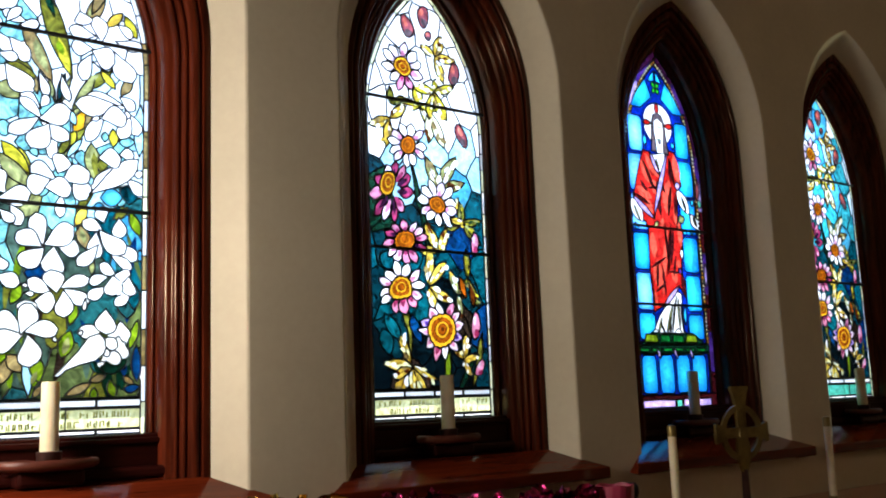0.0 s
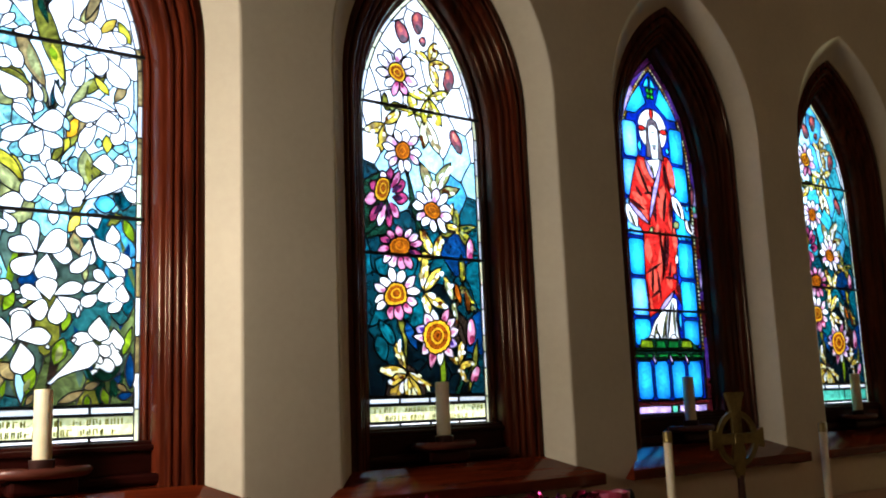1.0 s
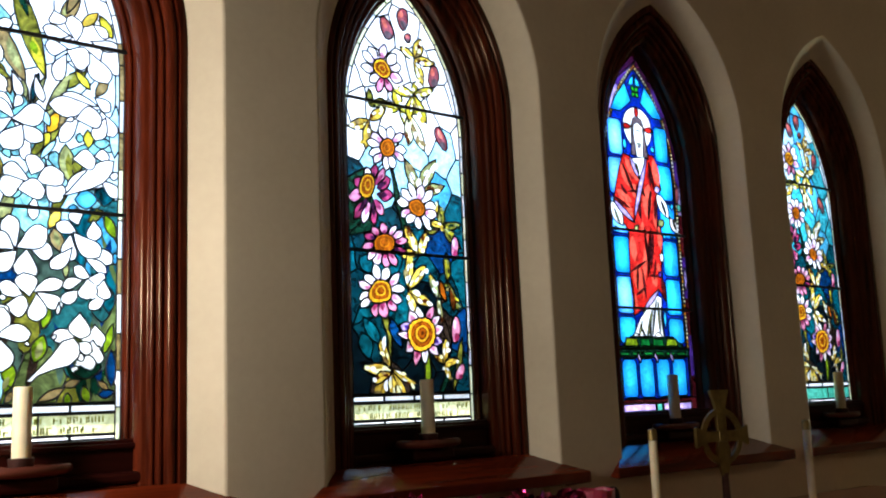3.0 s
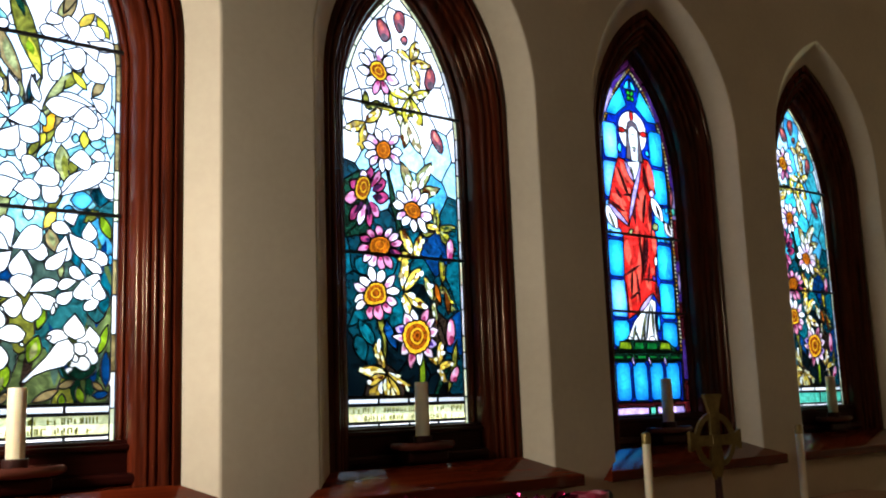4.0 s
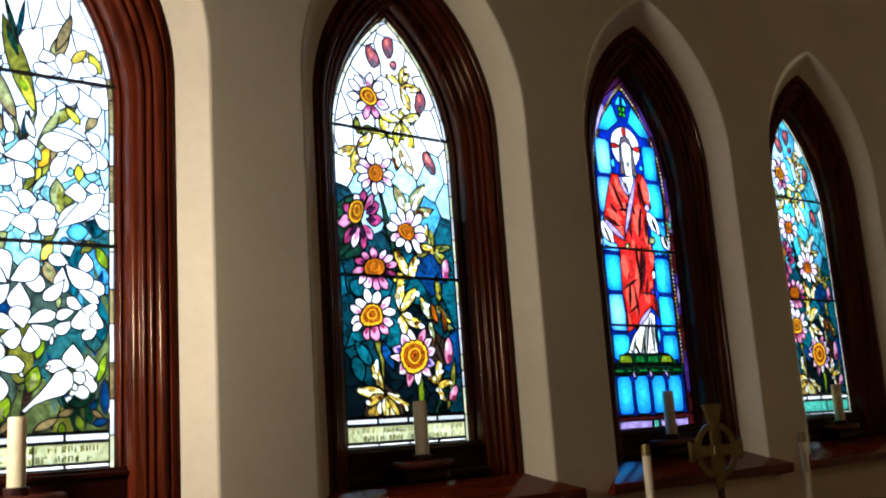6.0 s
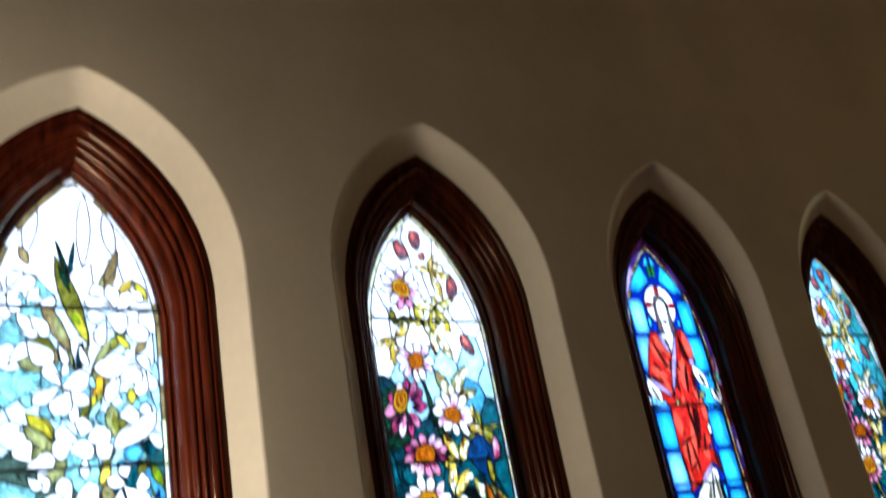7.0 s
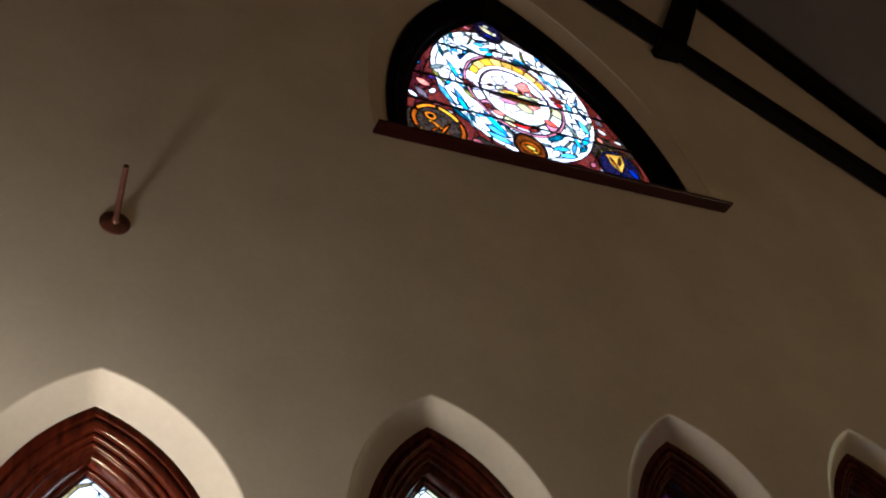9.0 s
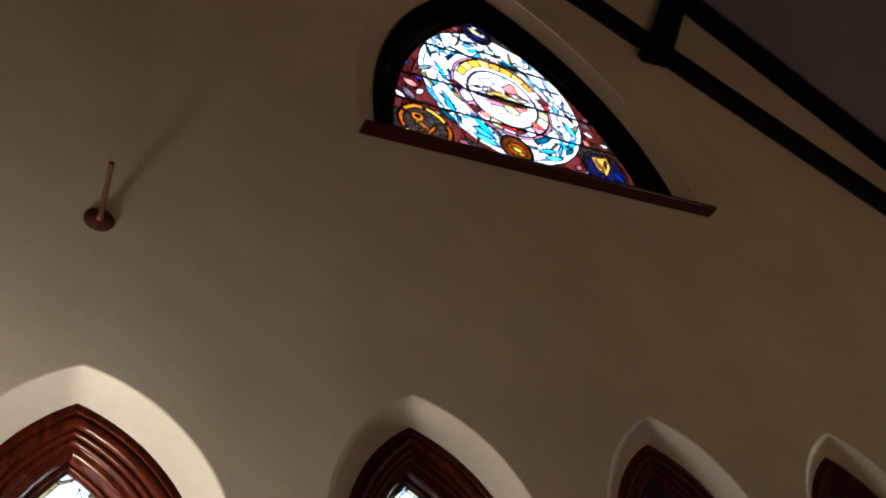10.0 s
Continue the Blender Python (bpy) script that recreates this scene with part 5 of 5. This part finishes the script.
def roundel_window(win):
    sh = []
    rnd = random.Random(3)
    outline = arch(1.03, 5.45, 7.23, 5.45)
    for (x, z), poly in voronoi(21, 60, -1.1, 1.1, 5.4, 7.3):
        pick = int(abs(x * 290 + z * 430)) % 5
        sh.append((poly, ("garnet", "rust_red", "garnet", "maroon", "garnet")[pick] if x < -0.45 else ("maroon", "garnet", "umber", "maroon", "umber")[pick]))
    edging(sh, outline, 0.06, 0.22, ("garnet", "maroon", "garnet", "umber", "maroon"), 6)
    # loose petals and chips in the red corners
    strokes(sh, ((-0.80, 6.44, -0.74, 6.48, 0.05, "azure"), (-0.83, 6.27, -0.72, 6.22, 0.07, "salmon"), (-0.85, 6.18, -0.78, 6.06, 0.07, "taupe"), (-0.93, 6.12, -0.85, 6.06, 0.045, "white"), (-0.84, 6.02, -0.80, 5.97, 0.04, "blush"),
                 (-0.76, 6.14, -0.68, 6.20, 0.045, "white"), (-0.76, 6.03, -0.66, 6.06, 0.05, "rose"), (-0.66, 5.98, -0.60, 5.99, 0.04, "blush"), (-0.72, 6.36, -0.67, 6.30, 0.05, "violet")))
    strokes(sh, ((0.72, 6.33, 0.78, 6.26, 0.07, "taupe"), (0.70, 6.22, 0.78, 6.17, 0.045, "white"), (0.66, 6.12, 0.70, 6.05, 0.05, "salmon"), (0.82, 6.12, 0.90, 6.10, 0.035, "white"), (0.76, 6.36, 0.83, 6.40, 0.05, "rose"),
                 (0.46, 5.76, 0.53, 5.82, 0.05, "rose"), (0.54, 5.74, 0.60, 5.79, 0.04, "blush"), (-0.52, 5.76, -0.44, 5.74, 0.05, "rose"), (-0.40, 5.70, -0.30, 5.72, 0.05, "violet"), (-0.24, 7.05, -0.16, 7.08, 0.05, "rose"), (0.28, 7.03, 0.22, 7.08, 0.05, "taupe"), (0.44, 6.96, 0.52, 6.90, 0.05, "violet")))
    # the white rim and the wreath of lilies inside it
    cx, cz = 0.015, 6.376
    for k in range(22):
        sh.append((ring_piece(cx, cz, 0.630, 0.675, 360 / 22 * k, 360 / 22 * (k + 1)), "white"))
    sh.append((ellipse(cx, cz, 0.632, 0.632, 0, 44), "white"))
    for k in range(62):
        a, r = 360 / 62 * k + rnd.uniform(-3, 3), rnd.uniform(0.41, 0.60)
        x, z = around(cx, cz, r, a)
        tone = ("sky_blue", "azure", "teal", "slate", "pale_blue", "ocean", "sky_light", "slate", "azure", "teal", "olive")[k % 11]
        sh.append((blade(x, z, rnd.uniform(0.10, 0.22), rnd.uniform(0.016, 0.042), a + rnd.choice((-75, -50, 40, 70, 100)), rnd.uniform(-0.3, 0.3)), tone))
    for k in range(9):
        a = 360 / 9 * k + 12
        x, z = around(cx, cz, 0.555 if k % 2 else 0.505, a)
        for j in range(5):
            t = a + 72 * j + rnd.uniform(-14, 14)
            sh.append((blade(x, z, rnd.uniform(0.07, 0.115), rnd.uniform(0.04, 0.065), t, rnd.uniform(-0.2, 0.2), 0.62, 6, 0.6), "white"))
    # the blue stem that runs round the top, and the blades at the foot
    for k in range(11):
        a = 148 - 12.5 * k
        sh.append((ring_piece(cx, cz + 0.01, 0.455 + 0.012 * (k % 3), 0.478 + 0.010 * (k % 2), a, a - 11.5, 3), ("ocean", "azure", "teal", "azure", "sky_blue")[k % 5]))
    strokes(sh, ((-0.53, 6.75, -0.52, 6.60, 0.030, "teal"), (-0.50, 6.58, -0.44, 6.38, 0.035, "azure"), (-0.66, 6.28, -0.56, 6.08, 0.050, "sky_blue"), (-0.52, 6.20, -0.46, 6.02, 0.045, "azure"), (-0.60, 6.06, -0.48, 5.93, 0.045, "teal"), (-0.45, 6.30, -0.36, 6.18, 0.040, "olive")))
    strokes(sh, ((-0.34, 6.10, -0.19, 5.86, 0.060, "azure"), (-0.26, 6.08, -0.14, 5.93, 0.040, "ocean"), (-0.38, 5.96, -0.20, 5.86, 0.060, "sky_blue"), (-0.38, 5.88, -0.18, 5.80, 0.060, "sky_light"), (-0.20, 5.98, -0.13, 5.88, 0.030, "slate"), (-0.44, 6.02, -0.34, 5.94, 0.040, "white")))
    strokes(sh, ((0.12, 5.99, 0.33, 6.10, 0.065, "azure"), (0.15, 5.94, 0.34, 6.04, 0.060, "teal"), (0.16, 5.86, 0.34, 5.90, 0.050, "aqua"), (0.20, 5.80, 0.38, 5.84, 0.050, "sky_light"), (0.40, 6.20, 0.48, 6.02, 0.040, "slate"), (0.54, 6.28, 0.60, 6.10, 0.055, "sky_light"), (0.48, 5.98, 0.58, 6.10, 0.050, "azure"), (0.42, 5.90, 0.52, 5.98, 0.040, "teal"), (0.58, 6.40, 0.64, 6.28, 0.040, "ocean")))
    # the inner disc: a rosy rim, an amber bow, and a smaller disc of pale cells
    for k in range(16):
        sh.append((ring_piece(cx, cz - 0.01, 0.398, 0.422, 22.5 * k, 22.5 * k + 22.5), "petal"))
    sh.append((ellipse(cx, cz - 0.01, 0.400, 0.400, 0, 36), "white"))
    for k in range(8):
        a, fat = 28 + 16 * k, 0.030 + 0.010 * math.sin(math.pi * (k + 0.5) / 8)
        sh.append((ring_piece(cx, cz - 0.01, 0.352 - fat, 0.352 + fat, a, a + 15.6), ("saffron", "apricot", "saffron", "honey", "apricot")[k % 5]))
    for k in range(12):
        sh.append((ring_piece(cx, cz - 0.01, 0.306, 0.392, 172 + 16.5 * k, 172 + 16.5 * k + 15.5, 3), ("blush", "white", "petal", "white", "bone", "blush")[k % 6]))
    for k in range(14):
        sh.append((ring_piece(cx, cz - 0.03, 0.285, 0.300, 360 / 14 * k, 360 / 14 * (k + 1), 3), "bone" if k > 6 else "petal"))
    sh.append((ellipse(cx, cz - 0.03, 0.286, 0.286, 0, 30), "white"))
    for (x, z), poly in voronoi(31, 30, -0.27, 0.29, cz - 0.30, cz + 0.25, 0.75):
        if all(math.hypot(px - cx, pz - cz + 0.03) < 0.275 for px, pz in poly):
            sh.append((poly, ("blush", "petal", "bone", "white", "petal", "bone", "blush", "salmon", "bone")[int(abs(x * 900 + z * 700)) % 9]))
    for k in range(9):
        sh.append((ellipse(-0.25 + 0.065 * k, cz + 0.035 + 0.008 * (k % 2), 0.028, 0.018, 20 * k, 8), ("blush", "garnet", "white", "rose")[k % 4]))
    strokes(sh, ((-0.25, 6.33, 0.30, 6.34, 0.070, "umber"), (-0.12, 6.31, 0.23, 6.32, 0.035, "brown"), (-0.12, 6.385, 0.10, 6.40, 0.035, "saffron"), (0.13, 6.39, 0.26, 6.385, 0.035, "bone")))
    strokes(sh, ((-0.44, 6.40, -0.31, 6.35, 0.060, "garnet"), (-0.40, 6.34, -0.33, 6.36, 0.04, "scarlet"), (0.34, 6.46, 0.48, 6.43, 0.060, "garnet"), (0.37, 6.40, 0.46, 6.38, 0.045, "scarlet"), (-0.33, 6.18, -0.22, 6.15, 0.055, "garnet"), (-0.26, 6.13, -0.14, 6.10, 0.060, "salmon"), (-0.12, 6.03, 0.08, 6.04, 0.060, "scarlet"), (0.0, 6.00, 0.12, 6.03, 0.04, "garnet"), (0.20, 6.16, 0.31, 6.12, 0.065, "vermilion")))
    # medallions
    for x, z, r in ((0.0, 7.095, 0.135), (-0.035, 5.815, 0.135)):
        sh.append((ellipse(x, z, r, r, 0, 26), "umber"))
        sh.append((ellipse(x, z, r * 0.88, r * 0.88, 0, 26), "navy" if z > 7 else "brown"))
    strokes(sh, ((-0.075, 7.15, 0.075, 7.05, 0.055, "bone"), (-0.03, 7.15, 0.03, 7.17, 0.04, "cream"), (0.03, 7.06, 0.08, 7.10, 0.04, "cream"), (-0.06, 7.06, 0.03, 7.02, 0.035, "cobalt")))
    sh.append((ellipse(-0.035, 5.815, 0.080, 0.065, 0, 14), "amber"))
    strokes(sh, ((-0.08, 5.83, 0.01, 5.80, 0.045, "gold"), (-0.04, 5.78, 0.02, 5.77, 0.03, "saffron")))
    for x, z, r, wide, tones in ((-0.755, 5.82, 0.205, 0.17, ("saffron", "orange", "amber")), (0.755, 5.82, 0.20, 0.07, ("saffron", "gold", "amber"))):
        sh.append((ellipse(x, z, r, r, 0, 30), "umber"))
        sh.append((ellipse(x, z, r * 0.96, r * 0.96, 0, 30), "umber" if x < 0 else "navy"))
        for k in range(6):
            sh.append((ring_piece(x, z, r * (0.96 - wide), r * 0.96, 60 * k + 24, 60 * k + 78, 6), tones[k % 3]))
    strokes(sh, ((-0.88, 5.92, -0.66, 5.72, 0.030, "orange"), (-0.84, 5.82, -0.74, 5.93, 0.028, "saffron"), (-0.78, 5.72, -0.66, 5.86, 0.028, "amber"), (-0.84, 5.74, -0.76, 5.80, 0.026, "amber")))
    sh.append((ellipse(-0.80, 5.895, 0.048, 0.040, 0, 12), "orange"))
    sh.append((ellipse(-0.80, 5.895, 0.024, 0.018, 0, 8), "night"))
    sh.append(([(0.67, 5.95), (0.83, 5.97), (0.82, 5.86), (0.75, 5.76), (0.68, 5.84)], "honey"))
    strokes(sh, ((0.70, 5.93, 0.74, 5.80, 0.03, "amber"), (0.80, 5.94, 0.76, 5.84, 0.03, "brown"), (0.84, 5.84, 0.90, 5.74, 0.06, "cobalt"), (0.72, 5.74, 0.82, 5.72, 0.05, "cobalt")))
    sh = warped(sh, 0.008, 5)
    glaze(win, outline, sh, 0.17, 0.0062)
    saddle_bars(win, ((-0.98, 0.98, 6.035), (-0.86, 0.86, 6.33), (-0.66, 0.66, 6.745)), 0.17)


w1 = lancet("window_1", centres[0], "pointed stained-glass window with white lilies and green leaves")
lily_window(w1)
w2 = lancet("window_2", centres[1], "pointed stained-glass window with pink and white daisies")
daisy_window(w2, ("white", "pale_blue"), 2)
w3 = lancet("window_3", centres[2], "pointed blue stained-glass window with a robed figure in red")
figure_window(w3)
w4 = lancet("window_4", centres[3], "pointed stained-glass window with daisies on pale blue")
daisy_window(w4, ("sky_light", "aqua"), 2, False)

w5 = holder("window_5", (MID, 0, 0), "wide pointed lunette with a stained-glass roundel of lilies", "window", kind="structure")
lo_outer, lo_inner = arch(*LUN_BACKING), arch(1.03, 5.45, 7.23, 5.45)
fr = bmesh.new()
loft(fr, moulding(lo_outer, lo_inner, 0.06, 0.17))
bmesh.ops.recalc_face_normals(fr, faces=fr.faces)
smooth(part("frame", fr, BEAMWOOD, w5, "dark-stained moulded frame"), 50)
roundel_window(w5)
ls = bmesh.new()
box(ls, -1.40, 1.40, -0.10, 0.0, 5.368, 5.394, 0.008)
box(ls, -1.29, 1.29, 0.0, 0.19, 5.366, 5.404, 0.006)
part("window_sill", ls, SHADEWOOD, w5, "dark mahogany sill board")


# ---- candles on the sills ----
def candle(at, r, h):
    c = holder("pillar_candle", at, "ivory pillar candle in a holder on the window sill", "candle", "sill candles")
    bm = bmesh.new()
    lathe(bm, [(0, 0), (r, 0), (r * 1.01, 0.01), (r, h * 0.5), (r * 0.99, h - 0.006), (r * 0.93, h), (r * 0.8, h - 0.002), (0, h - 0.006)], 28)
    smooth(part("wax", bm, WAX, c), 50)
    part("wick", tube(bmesh.new(), (0, 0, h - 0.008), (0.002, 0.001, h + 0.006), 0.0012, 0.0008, 6), WICK, c)
    return c


def candle_holder(at):
    c = holder("candle_holder", at, "dark bronze candle holder with broad tray on wooden block", "candle holder", "sill candle holders")
    part("block", box(bmesh.new(), -0.095, 0.095, -0.04, 0.04, 0.0, 0.046, 0.012), SHADEWOOD, c, "dark wooden block")
    bm = bmesh.new()
    lathe(bm, [(0, 0.045), (0.10, 0.045), (0.125, 0.048), (0.140, 0.056), (0.143, 0.065), (0.140, 0.073), (0.134, 0.077), (0.126, 0.076), (0.118, 0.071), (0.05, 0.067), (0, 0.067)], 40)
    for v in bm.verts:
        v.co.y *= 0.55
    smooth(part("drip_tray", bm, DARKWOOD, c, "broad dark wooden tray"), 50)
    bm = bmesh.new()
    lathe(bm, [(0, 0.066), (0.030, 0.066), (0.034, 0.075), (0.036, 0.098), (0.033, 0.1), (0.0305, 0.088), (0, 0.086)], 28)
    smooth(part("cup", bm, DARKMETAL, c), 50)
    return c


for c in centres:
    candle_holder((c - 0.025, 0.120, 1.3545))
    candle((c - 0.025, 0.120, 1.441), 0.026, 0.213)

# ---- the altar below ----
altar = holder("altar", (2.98, -0.42, 0), "wooden altar with a shelf and a white linen cloth", "altar")
part("body", box(bmesh.new(), -1.0, 1.0, -0.28, 0.25, 0, 0.90, 0.01), SILLWOOD, altar)
part("shelf", box(bmesh.new(), -1.0, 1.25, -0.05, 0.39, 0.901, 1.045, 0.008), GLEAMWOOD, altar, "polished mahogany ledge, lamp gleam put into its colour")
tagged(link("altar_cloth", box(bmesh.new(), 2.02, 3.94, -0.70, -0.475, 0.901, 0.906, 0.002), LINEN), "white linen cloth on the altar", "altar cloth")


def taper(at, h):
    c = holder("altar_candle", at, "tall slim ivory altar candle with a brass follower", "candle", "altar candles")
    bm = bmesh.new()
    lathe(bm, [(0, 0), (0.017, 0), (0.0165, h - 0.03), (0.015, h - 0.028), (0, h - 0.028)], 20)
    smooth(part("wax", bm, WAX, c), 50)
    bm = bmesh.new()
    lathe(bm, [(0.0178, h - 0.045), (0.0178, h - 0.008), (0.015, h - 0.002), (0.006, h), (0, h)], 20)
    smooth(part("follower", bm, BRASS, c, "brass follower"), 50)
    part("wick", tube(bmesh.new(), (0, 0, h - 0.005), (0, 0, h + 0.006), 0.0012, 0.0008, 6), WICK, c)
    return c


def candlestick(at):
    c = holder("candlestick", at, "turned brass altar candlestick", "candlestick", "altar candlesticks")
    bm = bmesh.new()
    lathe(bm, [(0, 0), (0.045, 0), (0.045, 0.006), (0.02, 0.010), (0.016, 0.014), (0.024, 0.019), (0.024, 0.026), (0, 0.026)], 24)
    smooth(part("stem", bm, BRASS, c), 50)
    return c


for x, zt in ((2.202, 1.432), (3.276, 1.424)):
    candlestick((x, -0.3, 1.045))
    taper((x, -0.3, 1.071), zt - 1.071)


def altar_cross(at):
    """A ringed cross with flared arms on a stem."""
    c = holder("altar_cross", at, "aged brass ringed cross with flared arms on a stem", "cross")
    mid = 0.336
    bm = bmesh.new()
    for k in range(4):
        a = radians(90 * k)
        ca, sa = math.cos(a), math.sin(a)
        ln, neck, end = ((0.148, 0.021, 0.042), (0.192, 0.026, 0.052), (0.148, 0.021, 0.042), (0.160, 0.034, 0.016))[k]
        pts = [(0.012, -0.024), (ln * 0.35, -neck), (ln * 0.62, -neck * 1.06), (ln * 0.82, -(neck + end) / 2), (ln * 0.97, -end), (ln, -end * 0.93)]
        pts += [(p, -q) for p, q in reversed(pts)]
        prism(bm, [(p * ca - q * sa, mid + p * sa + q * ca) for p, q in pts], -0.008, 0.008)
    box(bm, -0.022, 0.022, -0.011, 0.011, mid - 0.022, mid + 0.022, 0.004)
    bmesh.ops.recalc_face_normals(bm, faces=bm.faces)
    part("cross", bm, BRASS, c)
    bm = bmesh.new()
    n = 40
    rings = []
    for i in range(n):
        u = 2 * math.pi * i / n
        rings.append([bm.verts.new((rr * math.cos(u), yy, mid + rr * math.sin(u))) for rr, yy in ((0.092, -0.006), (0.116, -0.006), (0.116, 0.006), (0.092, 0.006))])
    for p, q in zip(rings, rings[1:] + rings[:1]):
        for i in range(4):
            bm.faces.new((p[i], p[(i + 1) % 4], q[(i + 1) % 4], q[i]))
    bmesh.ops.recalc_face_normals(bm, faces=bm.faces)
    part("ring", bm, BRASS, c)
    bm = bmesh.new()
    lathe(bm, [(0, 0), (0.06, 0), (0.06, 0.01), (0.025, 0.022), (0.017, 0.05), (0.014, 0.185), (0, 0.185)], 24)
    smooth(part("stem", bm, DARKMETAL, c, "dark bronze stem"), 50)
    return c


ac = altar_cross((2.643, -0.3, 1.045))
ac.rotation_euler = (0, 0, radians(-8))


# ---- foil-wrapped flower pots under the daisy window ----
def foil_pot(at, r, h, mat, seed, label):
    rnd = random.Random(seed)
    p = holder("foil_pot", at, label, "flower pot", "foil-wrapped pots")
    bm = bmesh.new()
    seg, rows = 64, 9
    vs = []
    for j in range(rows):
        u = j / (rows - 1)
        vs.append([])
        for i in range(seg):
            a = 2 * math.pi * i / seg
            crease = 0.012 * math.sin(a * 13 + j) + 0.010 * math.sin(a * 29 + 2 * j) + rnd.uniform(-0.006, 0.006)
            flare = r * (0.72 + 0.28 * u + (0.22 * (u - 0.75) * 4 if u > 0.75 else 0))
            rr = flare + crease * (0.4 + 1.2 * u)
            vs[-1].append(bm.verts.new((rr * math.cos(a), rr * math.sin(a), h * u + (0.018 * math.sin(a * 9 + seed) + rnd.uniform(-0.012, 0.012)) * (u > 0.9))))
    for a, b in zip(vs, vs[1:]):
        for i in range(seg):
            j = (i + 1) % seg
            bm.faces.new((a[i], a[j], b[j], b[i]))
    bm.faces.new(vs[0][::-1])
    part("foil", bm, mat, p)
    bm = bmesh.new()
    lathe(bm, [(0, h * 0.8), (r * 0.8, h * 0.8), (r * 0.8, h * 0.78), (0, h * 0.78)], 24)
    part("soil", bm, BEAMWOOD, p)
    return p


bench = holder("flower_bench", (0.95, -0.38, 0), "low dark wooden bench under the window sill", "bench")
part("top", box(bmesh.new(), -0.85, 1.08, -0.16, 0.16, 0.94, 0.97, 0.005), BEAMWOOD, bench)
for x in (-0.78, 1.0):
    for y in (-0.12, 0.12):
        part("leg", box(bmesh.new(), x - 0.025, x + 0.025, y - 0.025, y + 0.025, 0, 0.94, 0.004), BEAMWOOD, bench)
for x, r, h, mt, lb in ((0.50, 0.10, 0.322, GOLDFOIL, "flower pot wrapped in crumpled gold foil"), (0.92, 0.07, 0.298, PINKFOIL, "tall slim flower pot wrapped in crumpled pink foil"),
                        (1.25, 0.11, 0.258, PINKFOIL, "flower pot wrapped in crumpled pink foil"), (1.52, 0.09, 0.268, PINKFOIL, "flower pot wrapped in crumpled pink foil")):
    foil_pot((x, -0.38, 0.97), r, h, mt, int(x * 100), lb)


def paper_pot(at, r, h):
    """A pot in a smooth paper sleeve with a few soft folds and a lapped seam."""
    p = holder("paper_pot", at, "flower pot in a smooth bright rose paper sleeve", "flower pot")
    bm = bmesh.new()
    seg, rows = 72, []
    for u, w in ((0.0, 0.80), (0.3, 0.86), (0.7, 0.95), (0.96, 1.01), (1.0, 1.0), (0.99, 0.97), (0.8, 0.95)):
        rows.append([])
        for i in range(seg):
            a = 2 * math.pi * i / seg
            rr = r * w * (1 + 0.018 * math.sin(7 * a + 3 * u) + 0.012 * math.sin(17 * a)) + (0.003 if 20 < i < 27 else 0.0)
            rows[-1].append(bm.verts.new((rr * math.cos(a), rr * math.sin(a), h * u + 0.003 * math.sin(5 * a) * u)))
    for p0, p1 in zip(rows, rows[1:]):
        for i in range(seg):
            j = (i + 1) % seg
            bm.faces.new((p0[i], p0[j], p1[j], p1[i]))
    bm.faces.new(rows[0][::-1])
    smooth(part("sleeve", bm, ROSEPAPER, p), 60)
    soil = lathe(bmesh.new(), [(0, h * 0.84), (r * 0.9, h * 0.83), (r * 0.9, h * 0.81), (0, h * 0.81)], 24)
    part("soil", soil, BEAMWOOD, p)


def dark_vase(at, h):
    """A small round black vessel on a slim foot."""
    v = holder("vase", at, "small black round-shouldered vase beside the rose pot", "vase")
    bm = lathe(bmesh.new(), [(0, 0), (0.034, 0), (0.034, 0.008), (0.016, 0.02), (0.013, h - 0.075), (0.022, h - 0.06), (0.030, h - 0.035), (0.028, h - 0.014), (0.018, h), (0.014, h - 0.003), (0, h - 0.012)], 28)
    smooth(part("body", bm, IRON, v), 50)


paper_pot((1.78, -0.38, 0.97), 0.066, 0.270)
dark_vase((1.905, -0.34, 0.97), 0.266)

# ---- the peg on the wall ----
peg = holder("wall_peg", (0.058, 0, 4.37), "small reddish copper bracket arm on a round wall plate", "wall bracket")
bm = bmesh.new()
lathe(bm, [(0, 0), (0.066, 0), (0.066, 0.006), (0.05, 0.014), (0.02, 0.018), (0.014, 0.03), (0, 0.03)], 28)
bmesh.ops.rotate(bm, verts=bm.verts, cent=(0, 0, 0), matrix=Matrix.Rotation(radians(90), 3, "X"))
smooth(part("plate", bm, COPPER, peg), 50)
part("arm", tube(bmesh.new(), (0, -0.02, 0), (-0.03, -0.32, 0.03), 0.013, 0.012), COPPER, peg)
